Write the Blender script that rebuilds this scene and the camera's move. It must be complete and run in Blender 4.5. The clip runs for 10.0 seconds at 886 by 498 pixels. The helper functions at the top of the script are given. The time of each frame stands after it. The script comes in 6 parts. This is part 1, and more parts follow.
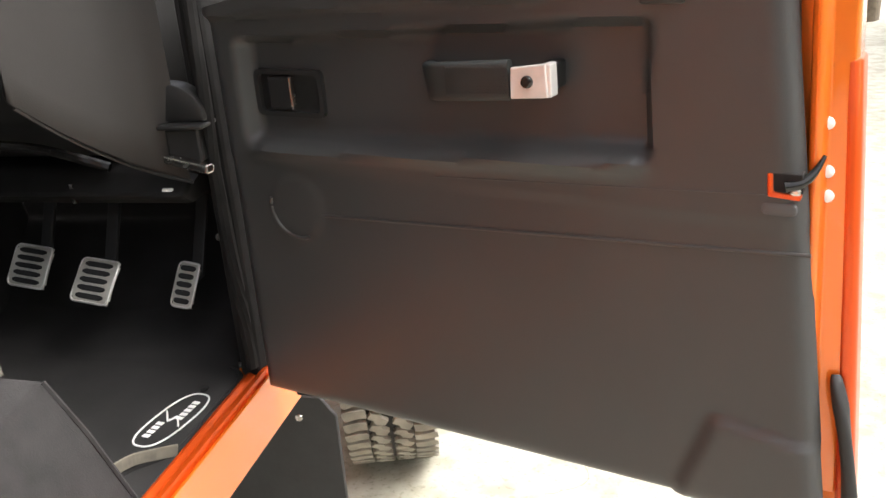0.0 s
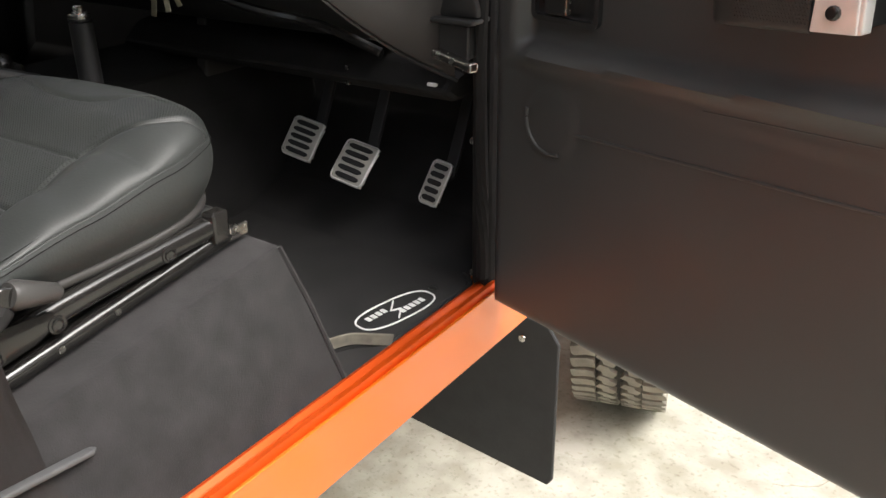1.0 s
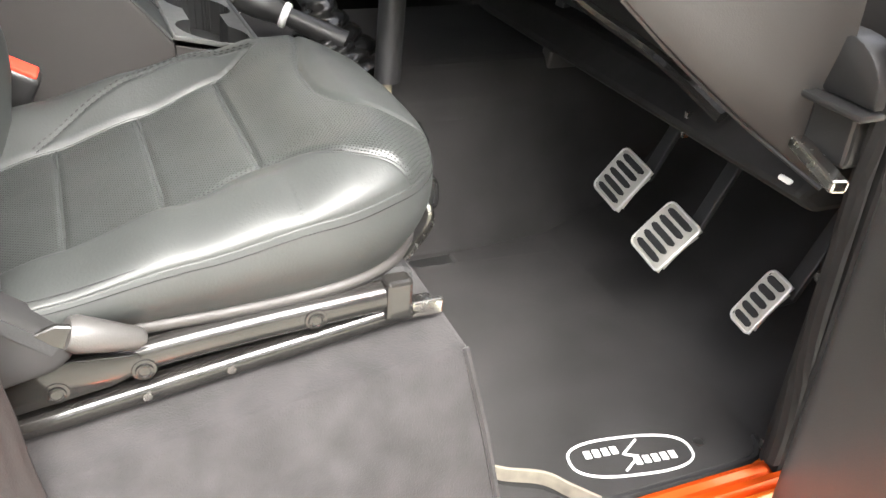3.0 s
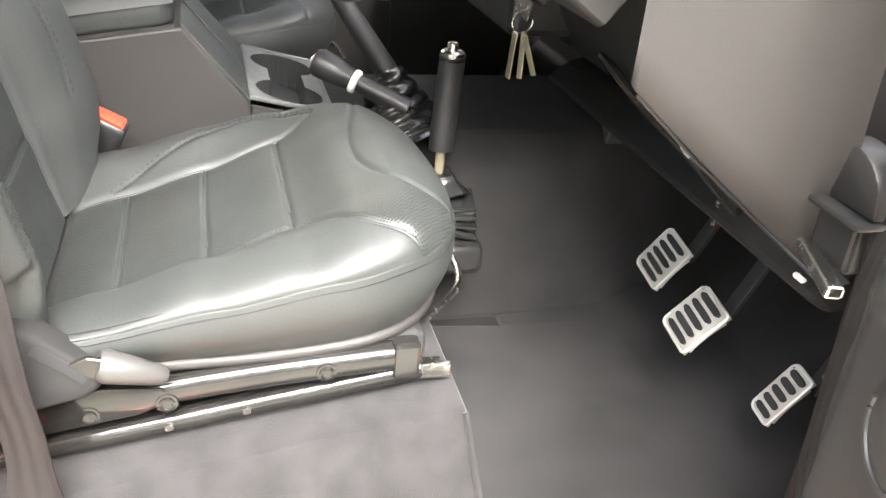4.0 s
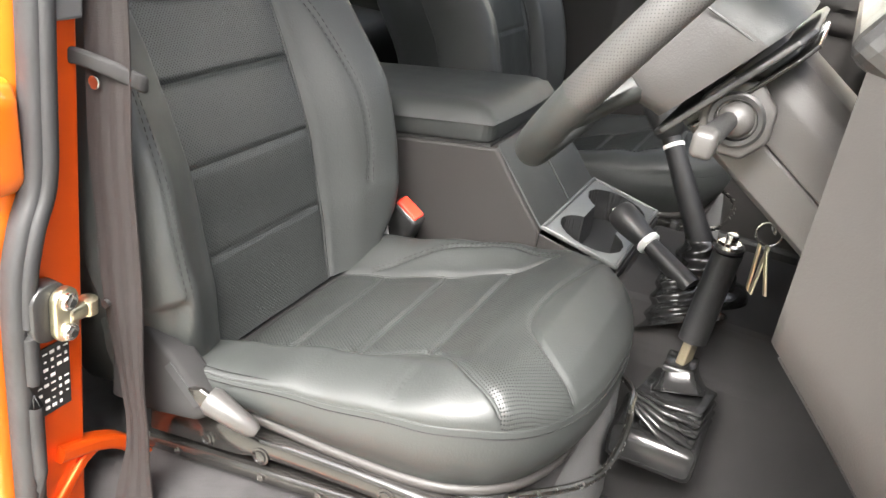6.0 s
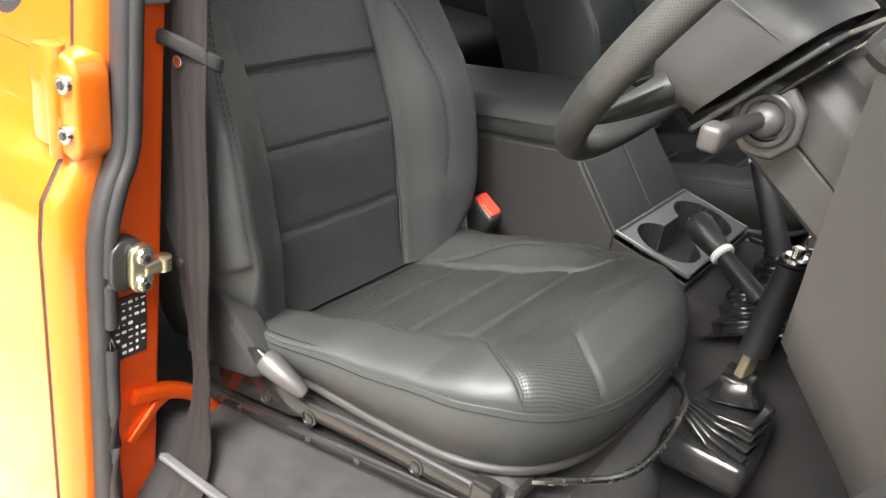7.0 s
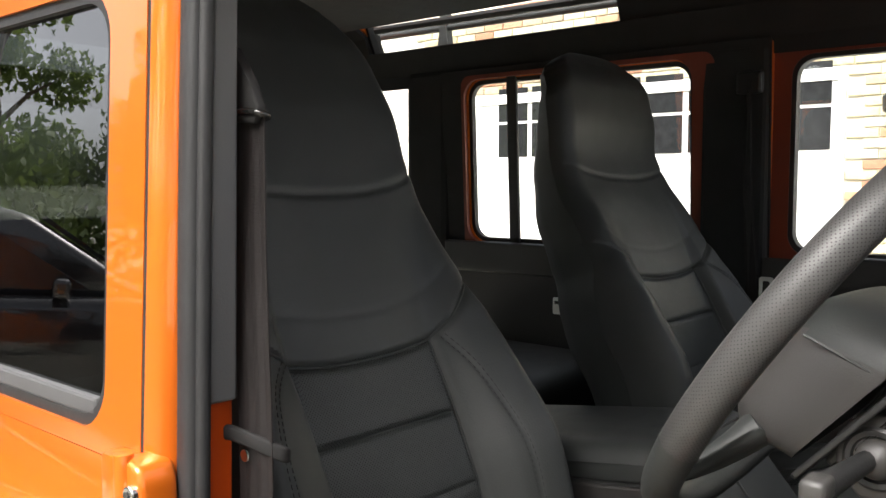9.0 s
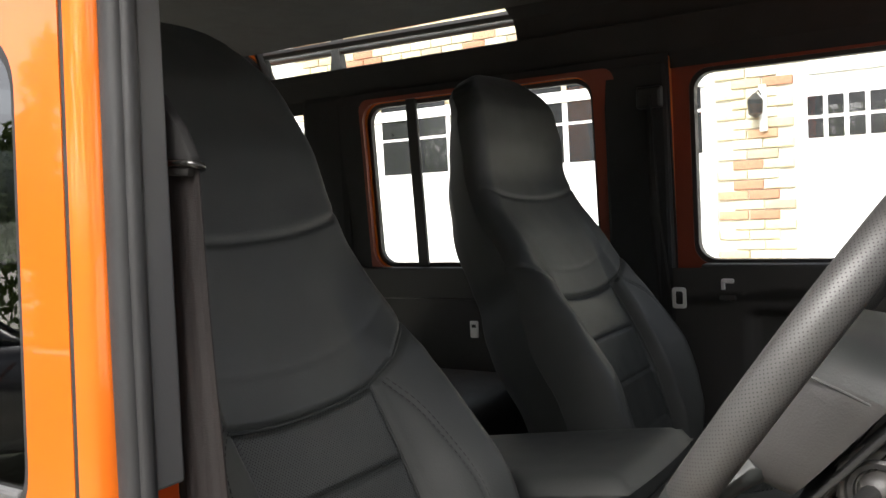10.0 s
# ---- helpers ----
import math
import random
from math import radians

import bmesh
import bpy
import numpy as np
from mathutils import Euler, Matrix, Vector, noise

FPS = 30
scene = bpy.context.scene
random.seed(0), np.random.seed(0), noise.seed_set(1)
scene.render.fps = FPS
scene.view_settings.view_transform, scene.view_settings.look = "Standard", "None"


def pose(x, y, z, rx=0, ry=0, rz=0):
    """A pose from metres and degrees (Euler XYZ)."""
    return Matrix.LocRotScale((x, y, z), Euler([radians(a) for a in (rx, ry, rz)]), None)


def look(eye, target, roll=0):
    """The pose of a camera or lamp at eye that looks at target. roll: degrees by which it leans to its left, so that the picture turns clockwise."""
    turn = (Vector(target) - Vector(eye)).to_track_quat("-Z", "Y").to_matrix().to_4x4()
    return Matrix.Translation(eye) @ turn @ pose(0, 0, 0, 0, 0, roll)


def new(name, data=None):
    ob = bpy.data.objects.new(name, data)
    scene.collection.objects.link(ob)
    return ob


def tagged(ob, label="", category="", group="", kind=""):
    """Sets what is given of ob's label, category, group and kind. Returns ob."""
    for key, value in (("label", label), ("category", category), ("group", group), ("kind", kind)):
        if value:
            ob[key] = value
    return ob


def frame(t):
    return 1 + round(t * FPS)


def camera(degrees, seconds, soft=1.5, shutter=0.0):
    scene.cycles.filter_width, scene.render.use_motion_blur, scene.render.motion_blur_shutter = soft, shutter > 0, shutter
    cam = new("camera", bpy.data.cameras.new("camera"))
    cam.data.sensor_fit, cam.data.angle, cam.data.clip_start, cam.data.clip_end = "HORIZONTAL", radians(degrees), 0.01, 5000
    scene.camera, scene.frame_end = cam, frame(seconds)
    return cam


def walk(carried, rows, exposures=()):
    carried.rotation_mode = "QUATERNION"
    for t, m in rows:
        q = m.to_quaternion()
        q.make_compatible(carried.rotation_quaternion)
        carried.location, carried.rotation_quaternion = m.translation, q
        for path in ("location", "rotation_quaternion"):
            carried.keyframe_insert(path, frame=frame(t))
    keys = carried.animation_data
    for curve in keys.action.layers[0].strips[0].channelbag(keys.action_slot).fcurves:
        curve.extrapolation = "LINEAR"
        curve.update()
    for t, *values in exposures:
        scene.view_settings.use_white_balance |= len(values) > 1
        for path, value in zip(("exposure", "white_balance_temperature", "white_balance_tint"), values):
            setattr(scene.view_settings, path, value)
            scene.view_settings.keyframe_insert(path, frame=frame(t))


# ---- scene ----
cam = camera(54.4, 10.0)
PATH = [
    (0, (1.34, -1.01, 1.329), (0.885, 0.799, 0.608), -4.3),
    (0.5, (1.334, -0.999, 1.295), (0.708, 0.72, 0.487), -3.3),
    (1, (1.363, -0.94, 1.299), (0.344, 0.556, 0.45), -0.7),
    (1.5, (1.388, -0.849, 1.295), (0.01, 0.307, 0.42), 1.8),
    (2, (1.313, -0.729, 1.303), (-0.227, 0.162, 0.388), 3.4),
    (2.5, (1.246, -0.635, 1.325), (-0.328, 0.139, 0.364), 3.9),
    (2.7, (1.225, -0.603, 1.32), (-0.342, 0.161, 0.339), 4.4),
    (3.8, (1.253, -0.527, 1.353), (-0.379, 0.09, 0.375), 5.4),
    (4, (1.284, -0.504, 1.371), (-0.414, 0.009, 0.447), 5.2),
    (4.5, (1.254, -0.453, 1.386), (-0.591, -0.314, 0.627), 4.6),
    (5, (1.149, -0.424, 1.413), (-0.684, -0.646, 0.644), 8.0),
    (5.5, (1.157, -0.31, 1.478), (-0.638, -0.713, 0.691), 8.5),
    (6, (1.221, -0.165, 1.453), (-0.466, -0.831, 0.609), 9.1),
    (6.2, (1.236, -0.124, 1.452), (-0.399, -0.888, 0.589), 9.3),
    (7.3, (1.204, -0.052, 1.463), (-0.307, -1.087, 0.66), 7.9),
    (7.5, (1.197, -0.045, 1.474), (-0.3, -1.155, 0.748), 6.6),
    (8, (1.188, -0.046, 1.482), (-0.295, -1.304, 1.017), 3.6),
    (8.5, (1.175, -0.056, 1.48), (-0.314, -1.365, 1.213), 2.0),
    (9, (1.161, -0.062, 1.482), (-0.346, -1.367, 1.329), 0.0),
    (9.5, (1.15, -0.076, 1.485), (-0.419, -1.311, 1.378), -1.8),
    (10, (1.161, -0.142, 1.508), (-0.509, -1.235, 1.384), -3.1),
]
walk(cam, [(t, look(eye, target, roll)) for t, eye, target, roll in PATH],
     exposures=[(0.0, 2.02), (0.5, 1.8), (1.0, 1.65), (1.5, 1.65), (2.0, 1.8), (2.5, 2.92), (4.0, 3.9), (4.5, 4.05), (5.0, 3.85), (5.5, 3.75), (6.0, 3.6), (7.5, 2.52), (8.0, 2.18), (9.0, 1.87), (10.0, 1.9)])

# light: a bright overcast sky, weak soft sun from ahead on the open door side
world = bpy.data.worlds.new("sky")
scene.world = world
world.use_nodes = True
wn = world.node_tree.nodes
sky = wn.new("ShaderNodeTexSky")
sky.sky_type, sky.sun_disc = "NISHITA", False
sky.sun_elevation, sky.sun_rotation = radians(50), radians(88)
sky.air_density, sky.dust_density, sky.ozone_density = 0.5, 5.0, 0.3
haze = wn.new("ShaderNodeHueSaturation")
haze.inputs["Saturation"].default_value = 0.3
world.node_tree.links.new(sky.outputs[0], haze.inputs["Color"])
world.node_tree.links.new(haze.outputs[0], wn["Background"].inputs[0])
wn["Background"].inputs[1].default_value = 0.15
sun = new("sun", bpy.data.lights.new("sun", "SUN"))
sun.data.energy, sun.data.angle, sun.data.color = 1.5, radians(45), (1.0, 0.96, 0.9)
sun.matrix_world = look((6.42, 0.22, 7.66), (0, 0, 0))


# ---- materials ----
def nodes_of(name):
    m = bpy.data.materials.new(name)
    m.use_nodes = True
    nt = m.node_tree
    return m, nt, nt.nodes["Principled BSDF"]


def add_noise(nt, scale, detail=4.0, kind="ShaderNodeTexNoise", coords="Object"):
    tc = nt.nodes.new("ShaderNodeTexCoord")
    tex = nt.nodes.new(kind)
    tex.inputs["Scale"].default_value = scale
    if kind == "ShaderNodeTexNoise":
        tex.inputs["Detail"].default_value = detail
    nt.links.new(tc.outputs[coords], tex.inputs["Vector"])
    return tex


def ramp(nt, source, stops):
    r = nt.nodes.new("ShaderNodeValToRGB")
    e = r.color_ramp.elements
    while len(e) < len(stops):
        e.new(0.5)
    for el, (p, c) in zip(e, stops):
        el.position, el.color = p, (*c, 1)
    nt.links.new(source, r.inputs[0])
    return r


def shade(k, c):
    return tuple(min(1.0, k * v) for v in c)


def surface(name, color, rough=0.5, metal=0.0, vary=0.15, scale=6.0, grain=0.0, grain_scale=300.0, coat=0.0,
            rough_vary=0.1, grain_kind="ShaderNodeTexNoise", spec=0.5, sheen=0.0):
    m, nt, p = nodes_of(name)
    n = add_noise(nt, scale, 6)
    c = ramp(nt, n.outputs["Fac"], [(0.3, shade(1 - vary, color)), (0.7, shade(1 + vary, color))])
    nt.links.new(c.outputs[0], p.inputs["Base Color"])
    r = nt.nodes.new("ShaderNodeMapRange")
    r.inputs["To Min"].default_value, r.inputs["To Max"].default_value = max(0.02, rough - rough_vary), min(1, rough + rough_vary)
    n2 = add_noise(nt, scale * 4, 5)
    nt.links.new(n2.outputs["Fac"], r.inputs["Value"])
    nt.links.new(r.outputs[0], p.inputs["Roughness"])
    p.inputs["Metallic"].default_value = metal
    p.inputs["Coat Weight"].default_value = coat
    p.inputs["Specular IOR Level"].default_value = spec
    p.inputs["Sheen Weight"].default_value = sheen
    if grain:
        g = add_noise(nt, grain_scale, 3, grain_kind)
        b = nt.nodes.new("ShaderNodeBump")
        b.inputs["Strength"].default_value, b.inputs["Distance"].default_value = grain, 0.0006
        nt.links.new(g.outputs["Fac" if grain_kind == "ShaderNodeTexNoise" else "Distance"], b.inputs["Height"])
        nt.links.new(b.outputs[0], p.inputs["Normal"])
    return m


def perforated(name, color, pitch, deep=0.5, dark=0.25, hole_at=(0.42, 0.74)):
    """Leather with rows of small punched holes, in the piece's own plane (its UV map, in metres)."""
    m, nt, p = nodes_of(name)
    uv = nt.nodes.new("ShaderNodeUVMap")
    sep = nt.nodes.new("ShaderNodeSeparateXYZ")
    nt.links.new(uv.outputs[0], sep.inputs[0])

    def math_node(op, a, b):
        n = nt.nodes.new("ShaderNodeMath")
        n.operation = op
        for i, v in enumerate((a, b)):
            if isinstance(v, (int, float)):
                n.inputs[i].default_value = v
            else:
                nt.links.new(v, n.inputs[i])
        return n.outputs[0]

    sx = math_node("SINE", math_node("MULTIPLY", sep.outputs[0], 2 * math.pi / pitch), 0)
    sy = math_node("SINE", math_node("MULTIPLY", sep.outputs[1], 2 * math.pi / pitch), 0)
    dots = math_node("MULTIPLY", sx, sy)
    hole = ramp(nt, dots, [(hole_at[0], (0, 0, 0)), (hole_at[1], (1, 1, 1))])
    n = add_noise(nt, 7, 6)
    c = ramp(nt, n.outputs["Fac"], [(0.3, shade(0.85, color)), (0.7, shade(1.15, color))])
    mix = nt.nodes.new("ShaderNodeMixRGB")
    nt.links.new(hole.outputs[0], mix.inputs[0])
    nt.links.new(c.outputs[0], mix.inputs[1])
    mix.inputs[2].default_value = (*shade(dark, color), 1)
    nt.links.new(mix.outputs[0], p.inputs["Base Color"])
    p.inputs["Roughness"].default_value = 0.46
    dull = nt.nodes.new("ShaderNodeMapRange")
    dull.inputs["To Min"].default_value, dull.inputs["To Max"].default_value = 0.5, 0.12
    nt.links.new(hole.outputs[0], dull.inputs["Value"])
    nt.links.new(dull.outputs[0], p.inputs["Specular IOR Level"])
    b = nt.nodes.new("ShaderNodeBump")
    b.invert = True
    b.inputs["Strength"].default_value, b.inputs["Distance"].default_value = deep, 0.0012
    nt.links.new(hole.outputs[0], b.inputs["Height"])
    nt.links.new(b.outputs[0], p.inputs["Normal"])
    return m


def by_object(name, colors, rough=0.8, grain=0.6, scale=40.0, vary=0.2):
    """A colour picked piece by piece from a few, with stains over it."""
    m, nt, p = nodes_of(name)
    info = nt.nodes.new("ShaderNodeObjectInfo")
    stops = [(i / len(colors), c) for i, c in enumerate(colors)]
    r = ramp(nt, info.outputs["Random"], stops)
    r.color_ramp.interpolation = "CONSTANT"
    n = add_noise(nt, scale, 6)
    mul = nt.nodes.new("ShaderNodeMixRGB")
    mul.blend_type = "MULTIPLY"
    mul.inputs[0].default_value = 1
    g = ramp(nt, n.outputs["Fac"], [(0.3, (1 - vary,) * 3), (0.7, (1.0,) * 3)])
    nt.links.new(r.outputs[0], mul.inputs[1])
    nt.links.new(g.outputs[0], mul.inputs[2])
    nt.links.new(mul.outputs[0], p.inputs["Base Color"])
    p.inputs["Roughness"].default_value = rough
    b = nt.nodes.new("ShaderNodeBump")
    b.inputs["Strength"].default_value, b.inputs["Distance"].default_value = grain, 0.004
    nt.links.new(n.outputs["Fac"], b.inputs["Height"])
    nt.links.new(b.outputs[0], p.inputs["Normal"])
    return m


def glass(name, color, rough=0.0, ior=1.45):
    m, nt, p = nodes_of(name)
    p.inputs["Base Color"].default_value = (*color, 1)
    p.inputs["Transmission Weight"].default_value = 1
    p.inputs["Roughness"].default_value = rough
    p.inputs["IOR"].default_value = ior
    return m


LEATHER = surface("black leather", (0.0235, 0.0258, 0.0247), 0.56, vary=0.12, grain=0.35, grain_scale=420, rough_vary=0.08, spec=0.54)
PERF = perforated("perforated black leather", (0.0262, 0.0287, 0.0275), 0.0046, 0.7, 0.14, (0.36, 0.70))
RIMPERF = perforated("perforated rim leather", (0.046, 0.045, 0.044), 0.0034, 0.25, 0.62, (0.55, 0.80))
THREAD = surface("black thread", (0.014, 0.014, 0.014), 0.9, spec=0.2)
CARPET = surface("charcoal carpet", (0.0255, 0.0242, 0.0246), 0.95, vary=0.24, scale=28, grain=1.0, grain_scale=620, spec=0.1, sheen=0.12)
MAT = surface("black carpet mat", (0.029, 0.028, 0.028), 0.95, vary=0.28, scale=7, grain=1.0, grain_scale=900, spec=0.1, sheen=0.02)
VINYL = surface("charcoal door vinyl", (0.043, 0.0435, 0.0435), 0.42, vary=0.08, scale=5, grain=0.3, grain_scale=700)
PLASTIC = surface("black plastic", (0.020, 0.020, 0.020), 0.42, vary=0.15, grain=0.3, grain_scale=500)
GREYPLASTIC = surface("charcoal dash plastic", (0.044, 0.042, 0.040), 0.45, vary=0.08, grain=0.3, grain_scale=600)
STRAPTAN = surface("khaki webbing edge", (0.16, 0.145, 0.115), 0.85, vary=0.2, scale=60)
# panel plastic; on the passenger door card it is the vinyl darkened as shade
KNEE = surface("satin charcoal panel plastic and shade-darkened vinyl", (0.027, 0.025, 0.0238), 0.55, vary=0.1, grain=0.3, grain_scale=600, spec=0.4)
HUBPLASTIC = surface("worn grey column plastic", (0.042, 0.040, 0.0385), 0.5, vary=0.08, grain=0.3, grain_scale=600)
TRIMGREY = surface("grey pillar trim", (0.07, 0.07, 0.072), 0.6, vary=0.08, grain=0.2, grain_scale=500)
BLACKSTEEL = surface("gloss black steel", (0.016, 0.015, 0.014), 0.2, metal=0.12, vary=0.3, scale=20, coat=0.3)
STEEL = surface("bright steel", (0.62, 0.60, 0.56), 0.25, metal=1.0, vary=0.1, scale=30)
ALLOY = surface("brushed aluminium", (0.60, 0.585, 0.54), 0.45, metal=0.6, vary=0.1, scale=40)
PLATE = surface("satin stainless plate", (0.72, 0.71, 0.69), 0.38, metal=0.35, vary=0.06, scale=60)
ZINC = surface("yellowish zinc", (0.62, 0.58, 0.42), 0.33, metal=1.0, vary=0.25, scale=40)
BRASS = surface("khaki painted steel", (0.13, 0.11, 0.07), 0.5, vary=0.2)
PAINT = surface("metallic orange paint", (0.78, 0.165, 0.010), 0.34, metal=0.4, vary=0.03, scale=3, coat=1.0, rough_vary=0.03)
JAMB = surface("red orange jamb paint", (0.66, 0.080, 0.006), 0.35, metal=0.5, vary=0.06, scale=6, coat=0.3, rough_vary=0.05)
# the jamb's orange again, with the cabin's shade put into the colour
SHADEDFRAME = surface("orange frame paint darkened for cabin shade", (0.17, 0.026, 0.009), 0.42, vary=0.12, scale=9, rough_vary=0.06)
MATTE = surface("matt black pillar rubber", (0.018, 0.0175, 0.0175), 0.85, vary=0.2, scale=30, spec=0.2)
BOOT = surface("shiny black boot rubber", (0.017, 0.017, 0.017), 0.2, vary=0.15, scale=30)
RUBBER = surface("black rubber", (0.016, 0.016, 0.017), 0.6, vary=0.2, scale=25, grain=0.3, grain_scale=300)
TREAD = surface("dust-covered tread rubber", (0.23, 0.212, 0.175), 0.95, vary=0.4, scale=14, grain=0.6, grain_scale=150)
TYRE = surface("dusty tyre rubber", (0.028, 0.026, 0.023), 0.9, vary=0.45, scale=9, grain=0.6, grain_scale=150)
WEBBING = surface("dark seat belt webbing", (0.0145, 0.0122, 0.0120), 0.66, vary=0.12, scale=20, spec=0.25, grain=0.8, grain_scale=800)
RED = surface("red plastic", (0.72, 0.05, 0.025), 0.35, vary=0.05)
WHITE = surface("white print", (0.8, 0.8, 0.78), 0.6, vary=0.05)
WHITEPAINT = surface("white painted timber", (0.8, 0.8, 0.79), 0.45, vary=0.04, scale=3, grain=0.2, grain_scale=60)
HEADLINER = surface("black headlining", (0.015, 0.0155, 0.016), 0.9, vary=0.2, grain=0.6, grain_scale=500)
SILVERTRIM = surface("satin silver tray plastic", (0.082, 0.085, 0.083), 0.33, vary=0.08, scale=12)
def thin_pane(name, gloss):
    """Clear thin glazing: lets light straight through, with a weak mirror on it."""
    m, nt, p = nodes_of(name)
    nt.nodes.remove(p)
    through_it, mirror, mix = (nt.nodes.new(k) for k in ("ShaderNodeBsdfTransparent", "ShaderNodeBsdfGlossy", "ShaderNodeMixShader"))
    through_it.inputs[0].default_value = (0.96, 0.98, 0.97, 1)
    mirror.inputs["Roughness"].default_value = 0.01
    mix.inputs[0].default_value = gloss
    nt.links.new(through_it.outputs[0], mix.inputs[1])
    nt.links.new(mirror.outputs[0], mix.inputs[2])
    nt.links.new(mix.outputs[0], nt.nodes["Material Output"].inputs["Surface"])
    return m


DARKGLASS = glass("tinted glass", (0.06, 0.065, 0.062), ior=2.0)
CLEAR = thin_pane("clear glass", 0.05)
def worn_concrete():
    """Pale slab: broad stains, patchy wear and fine dark grit."""
    m, nt, p = nodes_of("worn concrete")
    last = None
    for scale, dark, light, at in ((1.6, 0.82, 1.10, (0.35, 0.65)), (13.0, 0.74, 1.10, (0.36, 0.58)), (95.0, 0.76, 1.0, (0.30, 0.44))):
        n = add_noise(nt, scale, 8)
        c = ramp(nt, n.outputs["Fac"], [(at[0], shade(dark, (1.0, 0.99, 0.94))), (at[1], shade(light, (1.0, 1.0, 1.0)))])
        if last is None:
            last = nt.nodes.new("ShaderNodeRGB").outputs[0]
            last.default_value = (0.44, 0.43, 0.375, 1)
        mix = nt.nodes.new("ShaderNodeMixRGB")
        mix.blend_type = "MULTIPLY"
        mix.inputs[0].default_value = 1.0
        nt.links.new(last, mix.inputs[1])
        nt.links.new(c.outputs[0], mix.inputs[2])
        last = mix.outputs[0]
    nt.links.new(last, p.inputs["Base Color"])
    p.inputs["Roughness"].default_value = 0.92
    b = nt.nodes.new("ShaderNodeBump")
    b.inputs["Strength"].default_value, b.inputs["Distance"].default_value = 0.7, 0.002
    nt.links.new(add_noise(nt, 70, 5).outputs["Fac"], b.inputs["Height"])
    nt.links.new(b.outputs[0], p.inputs["Normal"])
    return m


CONCRETE = worn_concrete()
BRICK = by_object("stock brick", [(0.62, 0.55, 0.36), (0.70, 0.65, 0.49), (0.56, 0.45, 0.29), (0.47, 0.23, 0.14), (0.70, 0.65, 0.51), (0.64, 0.57, 0.38),
                                  (0.46, 0.37, 0.27), (0.67, 0.60, 0.43), (0.52, 0.32, 0.20), (0.65, 0.58, 0.40)], vary=0.35)
MORTAR = surface("lime mortar", (0.68, 0.65, 0.58), 0.95, vary=0.15, scale=8, grain=0.6, grain_scale=60)
PANE = surface("dark garage pane", (0.02, 0.02, 0.022), 0.12, vary=0.3, scale=15)


# ---- building helpers ----
def part(name, bm, material, parent=None, label="", smooth=0.0, kind=""):
    """Links a bmesh as one mesh object, under a thing or a part; smooth: the angle up to which edges are shaded smooth."""
    me = bpy.data.meshes.new(name)
    bmesh.ops.recalc_face_normals(bm, faces=bm.faces)
    bm.to_mesh(me)
    bm.free()
    me.materials.append(material)
    ob = new(name, me)
    if smooth:
        me.shade_smooth()
        me.set_sharp_from_angle(angle=radians(smooth))
    if parent is not None:
        ob.parent = parent
    return tagged(ob, label=label, kind=kind)


def thing(name, label, category, group="", kind="", at=None):
    ob = new(name)
    ob.empty_display_size = 0.05
    if at is not None:
        ob.matrix_basis = at
    return tagged(ob, label, category, group, kind)


def box(size, at=(0, 0, 0), bevel=0.0, seg=2, m=None, bm=None):
    own = bmesh.new()
    bmesh.ops.create_cube(own, size=1, matrix=Matrix.Diagonal((*size, 1)))
    if bevel:
        bmesh.ops.bevel(own, geom=own.edges[:], offset=bevel, segments=seg, profile=0.5, affect="EDGES")
    bmesh.ops.transform(own, matrix=(m or Matrix()) if m is not None else Matrix.Translation(at), verts=own.verts)
    return merge(bm, own)


def merge(bm, own):
    if bm is None:
        return own
    me = bpy.data.meshes.new("tmp")
    own.to_mesh(me)
    own.free()
    bm.from_mesh(me)
    bpy.data.meshes.remove(me)
    return bm


def cyl(r, depth, m=None, seg=24, r2=None, bevel=0.0, bm=None):
    own = bmesh.new()
    bmesh.ops.create_cone(own, cap_ends=True, segments=seg, radius1=r, radius2=r if r2 is None else r2, depth=depth)
    if bevel:
        caps = [e for e in own.edges if sum(len(f.verts) > 4 for f in e.link_faces) == 1]
        bmesh.ops.bevel(own, geom=caps, offset=bevel, segments=2, profile=0.5, affect="EDGES")
    bmesh.ops.transform(own, matrix=m or Matrix(), verts=own.verts)
    return merge(bm, own)


def prism(pts, axis, a, b, bevel=0.0, seg=2, bm=None, m=None):
    """A plan of points, in the two other axes' order, drawn out along an axis from a to b."""
    own = bmesh.new()

    def at3(p, h):
        return {"x": (h, p[0], p[1]), "y": (p[0], h, p[1]), "z": (p[0], p[1], h)}[axis]

    lo = [own.verts.new(at3(p, a)) for p in pts]
    hi = [own.verts.new(at3(p, b)) for p in pts]
    own.faces.new(lo)
    own.faces.new(hi)
    for i in range(len(pts)):
        j = (i + 1) % len(pts)
        own.faces.new((lo[i], lo[j], hi[j], hi[i]))
    bmesh.ops.recalc_face_normals(own, faces=own.faces)
    if bevel:
        bmesh.ops.bevel(own, geom=own.edges[:], offset=bevel, segments=seg, profile=0.5, affect="EDGES")
    if m is not None:
        bmesh.ops.transform(own, matrix=m, verts=own.verts)
    return merge(bm, own)


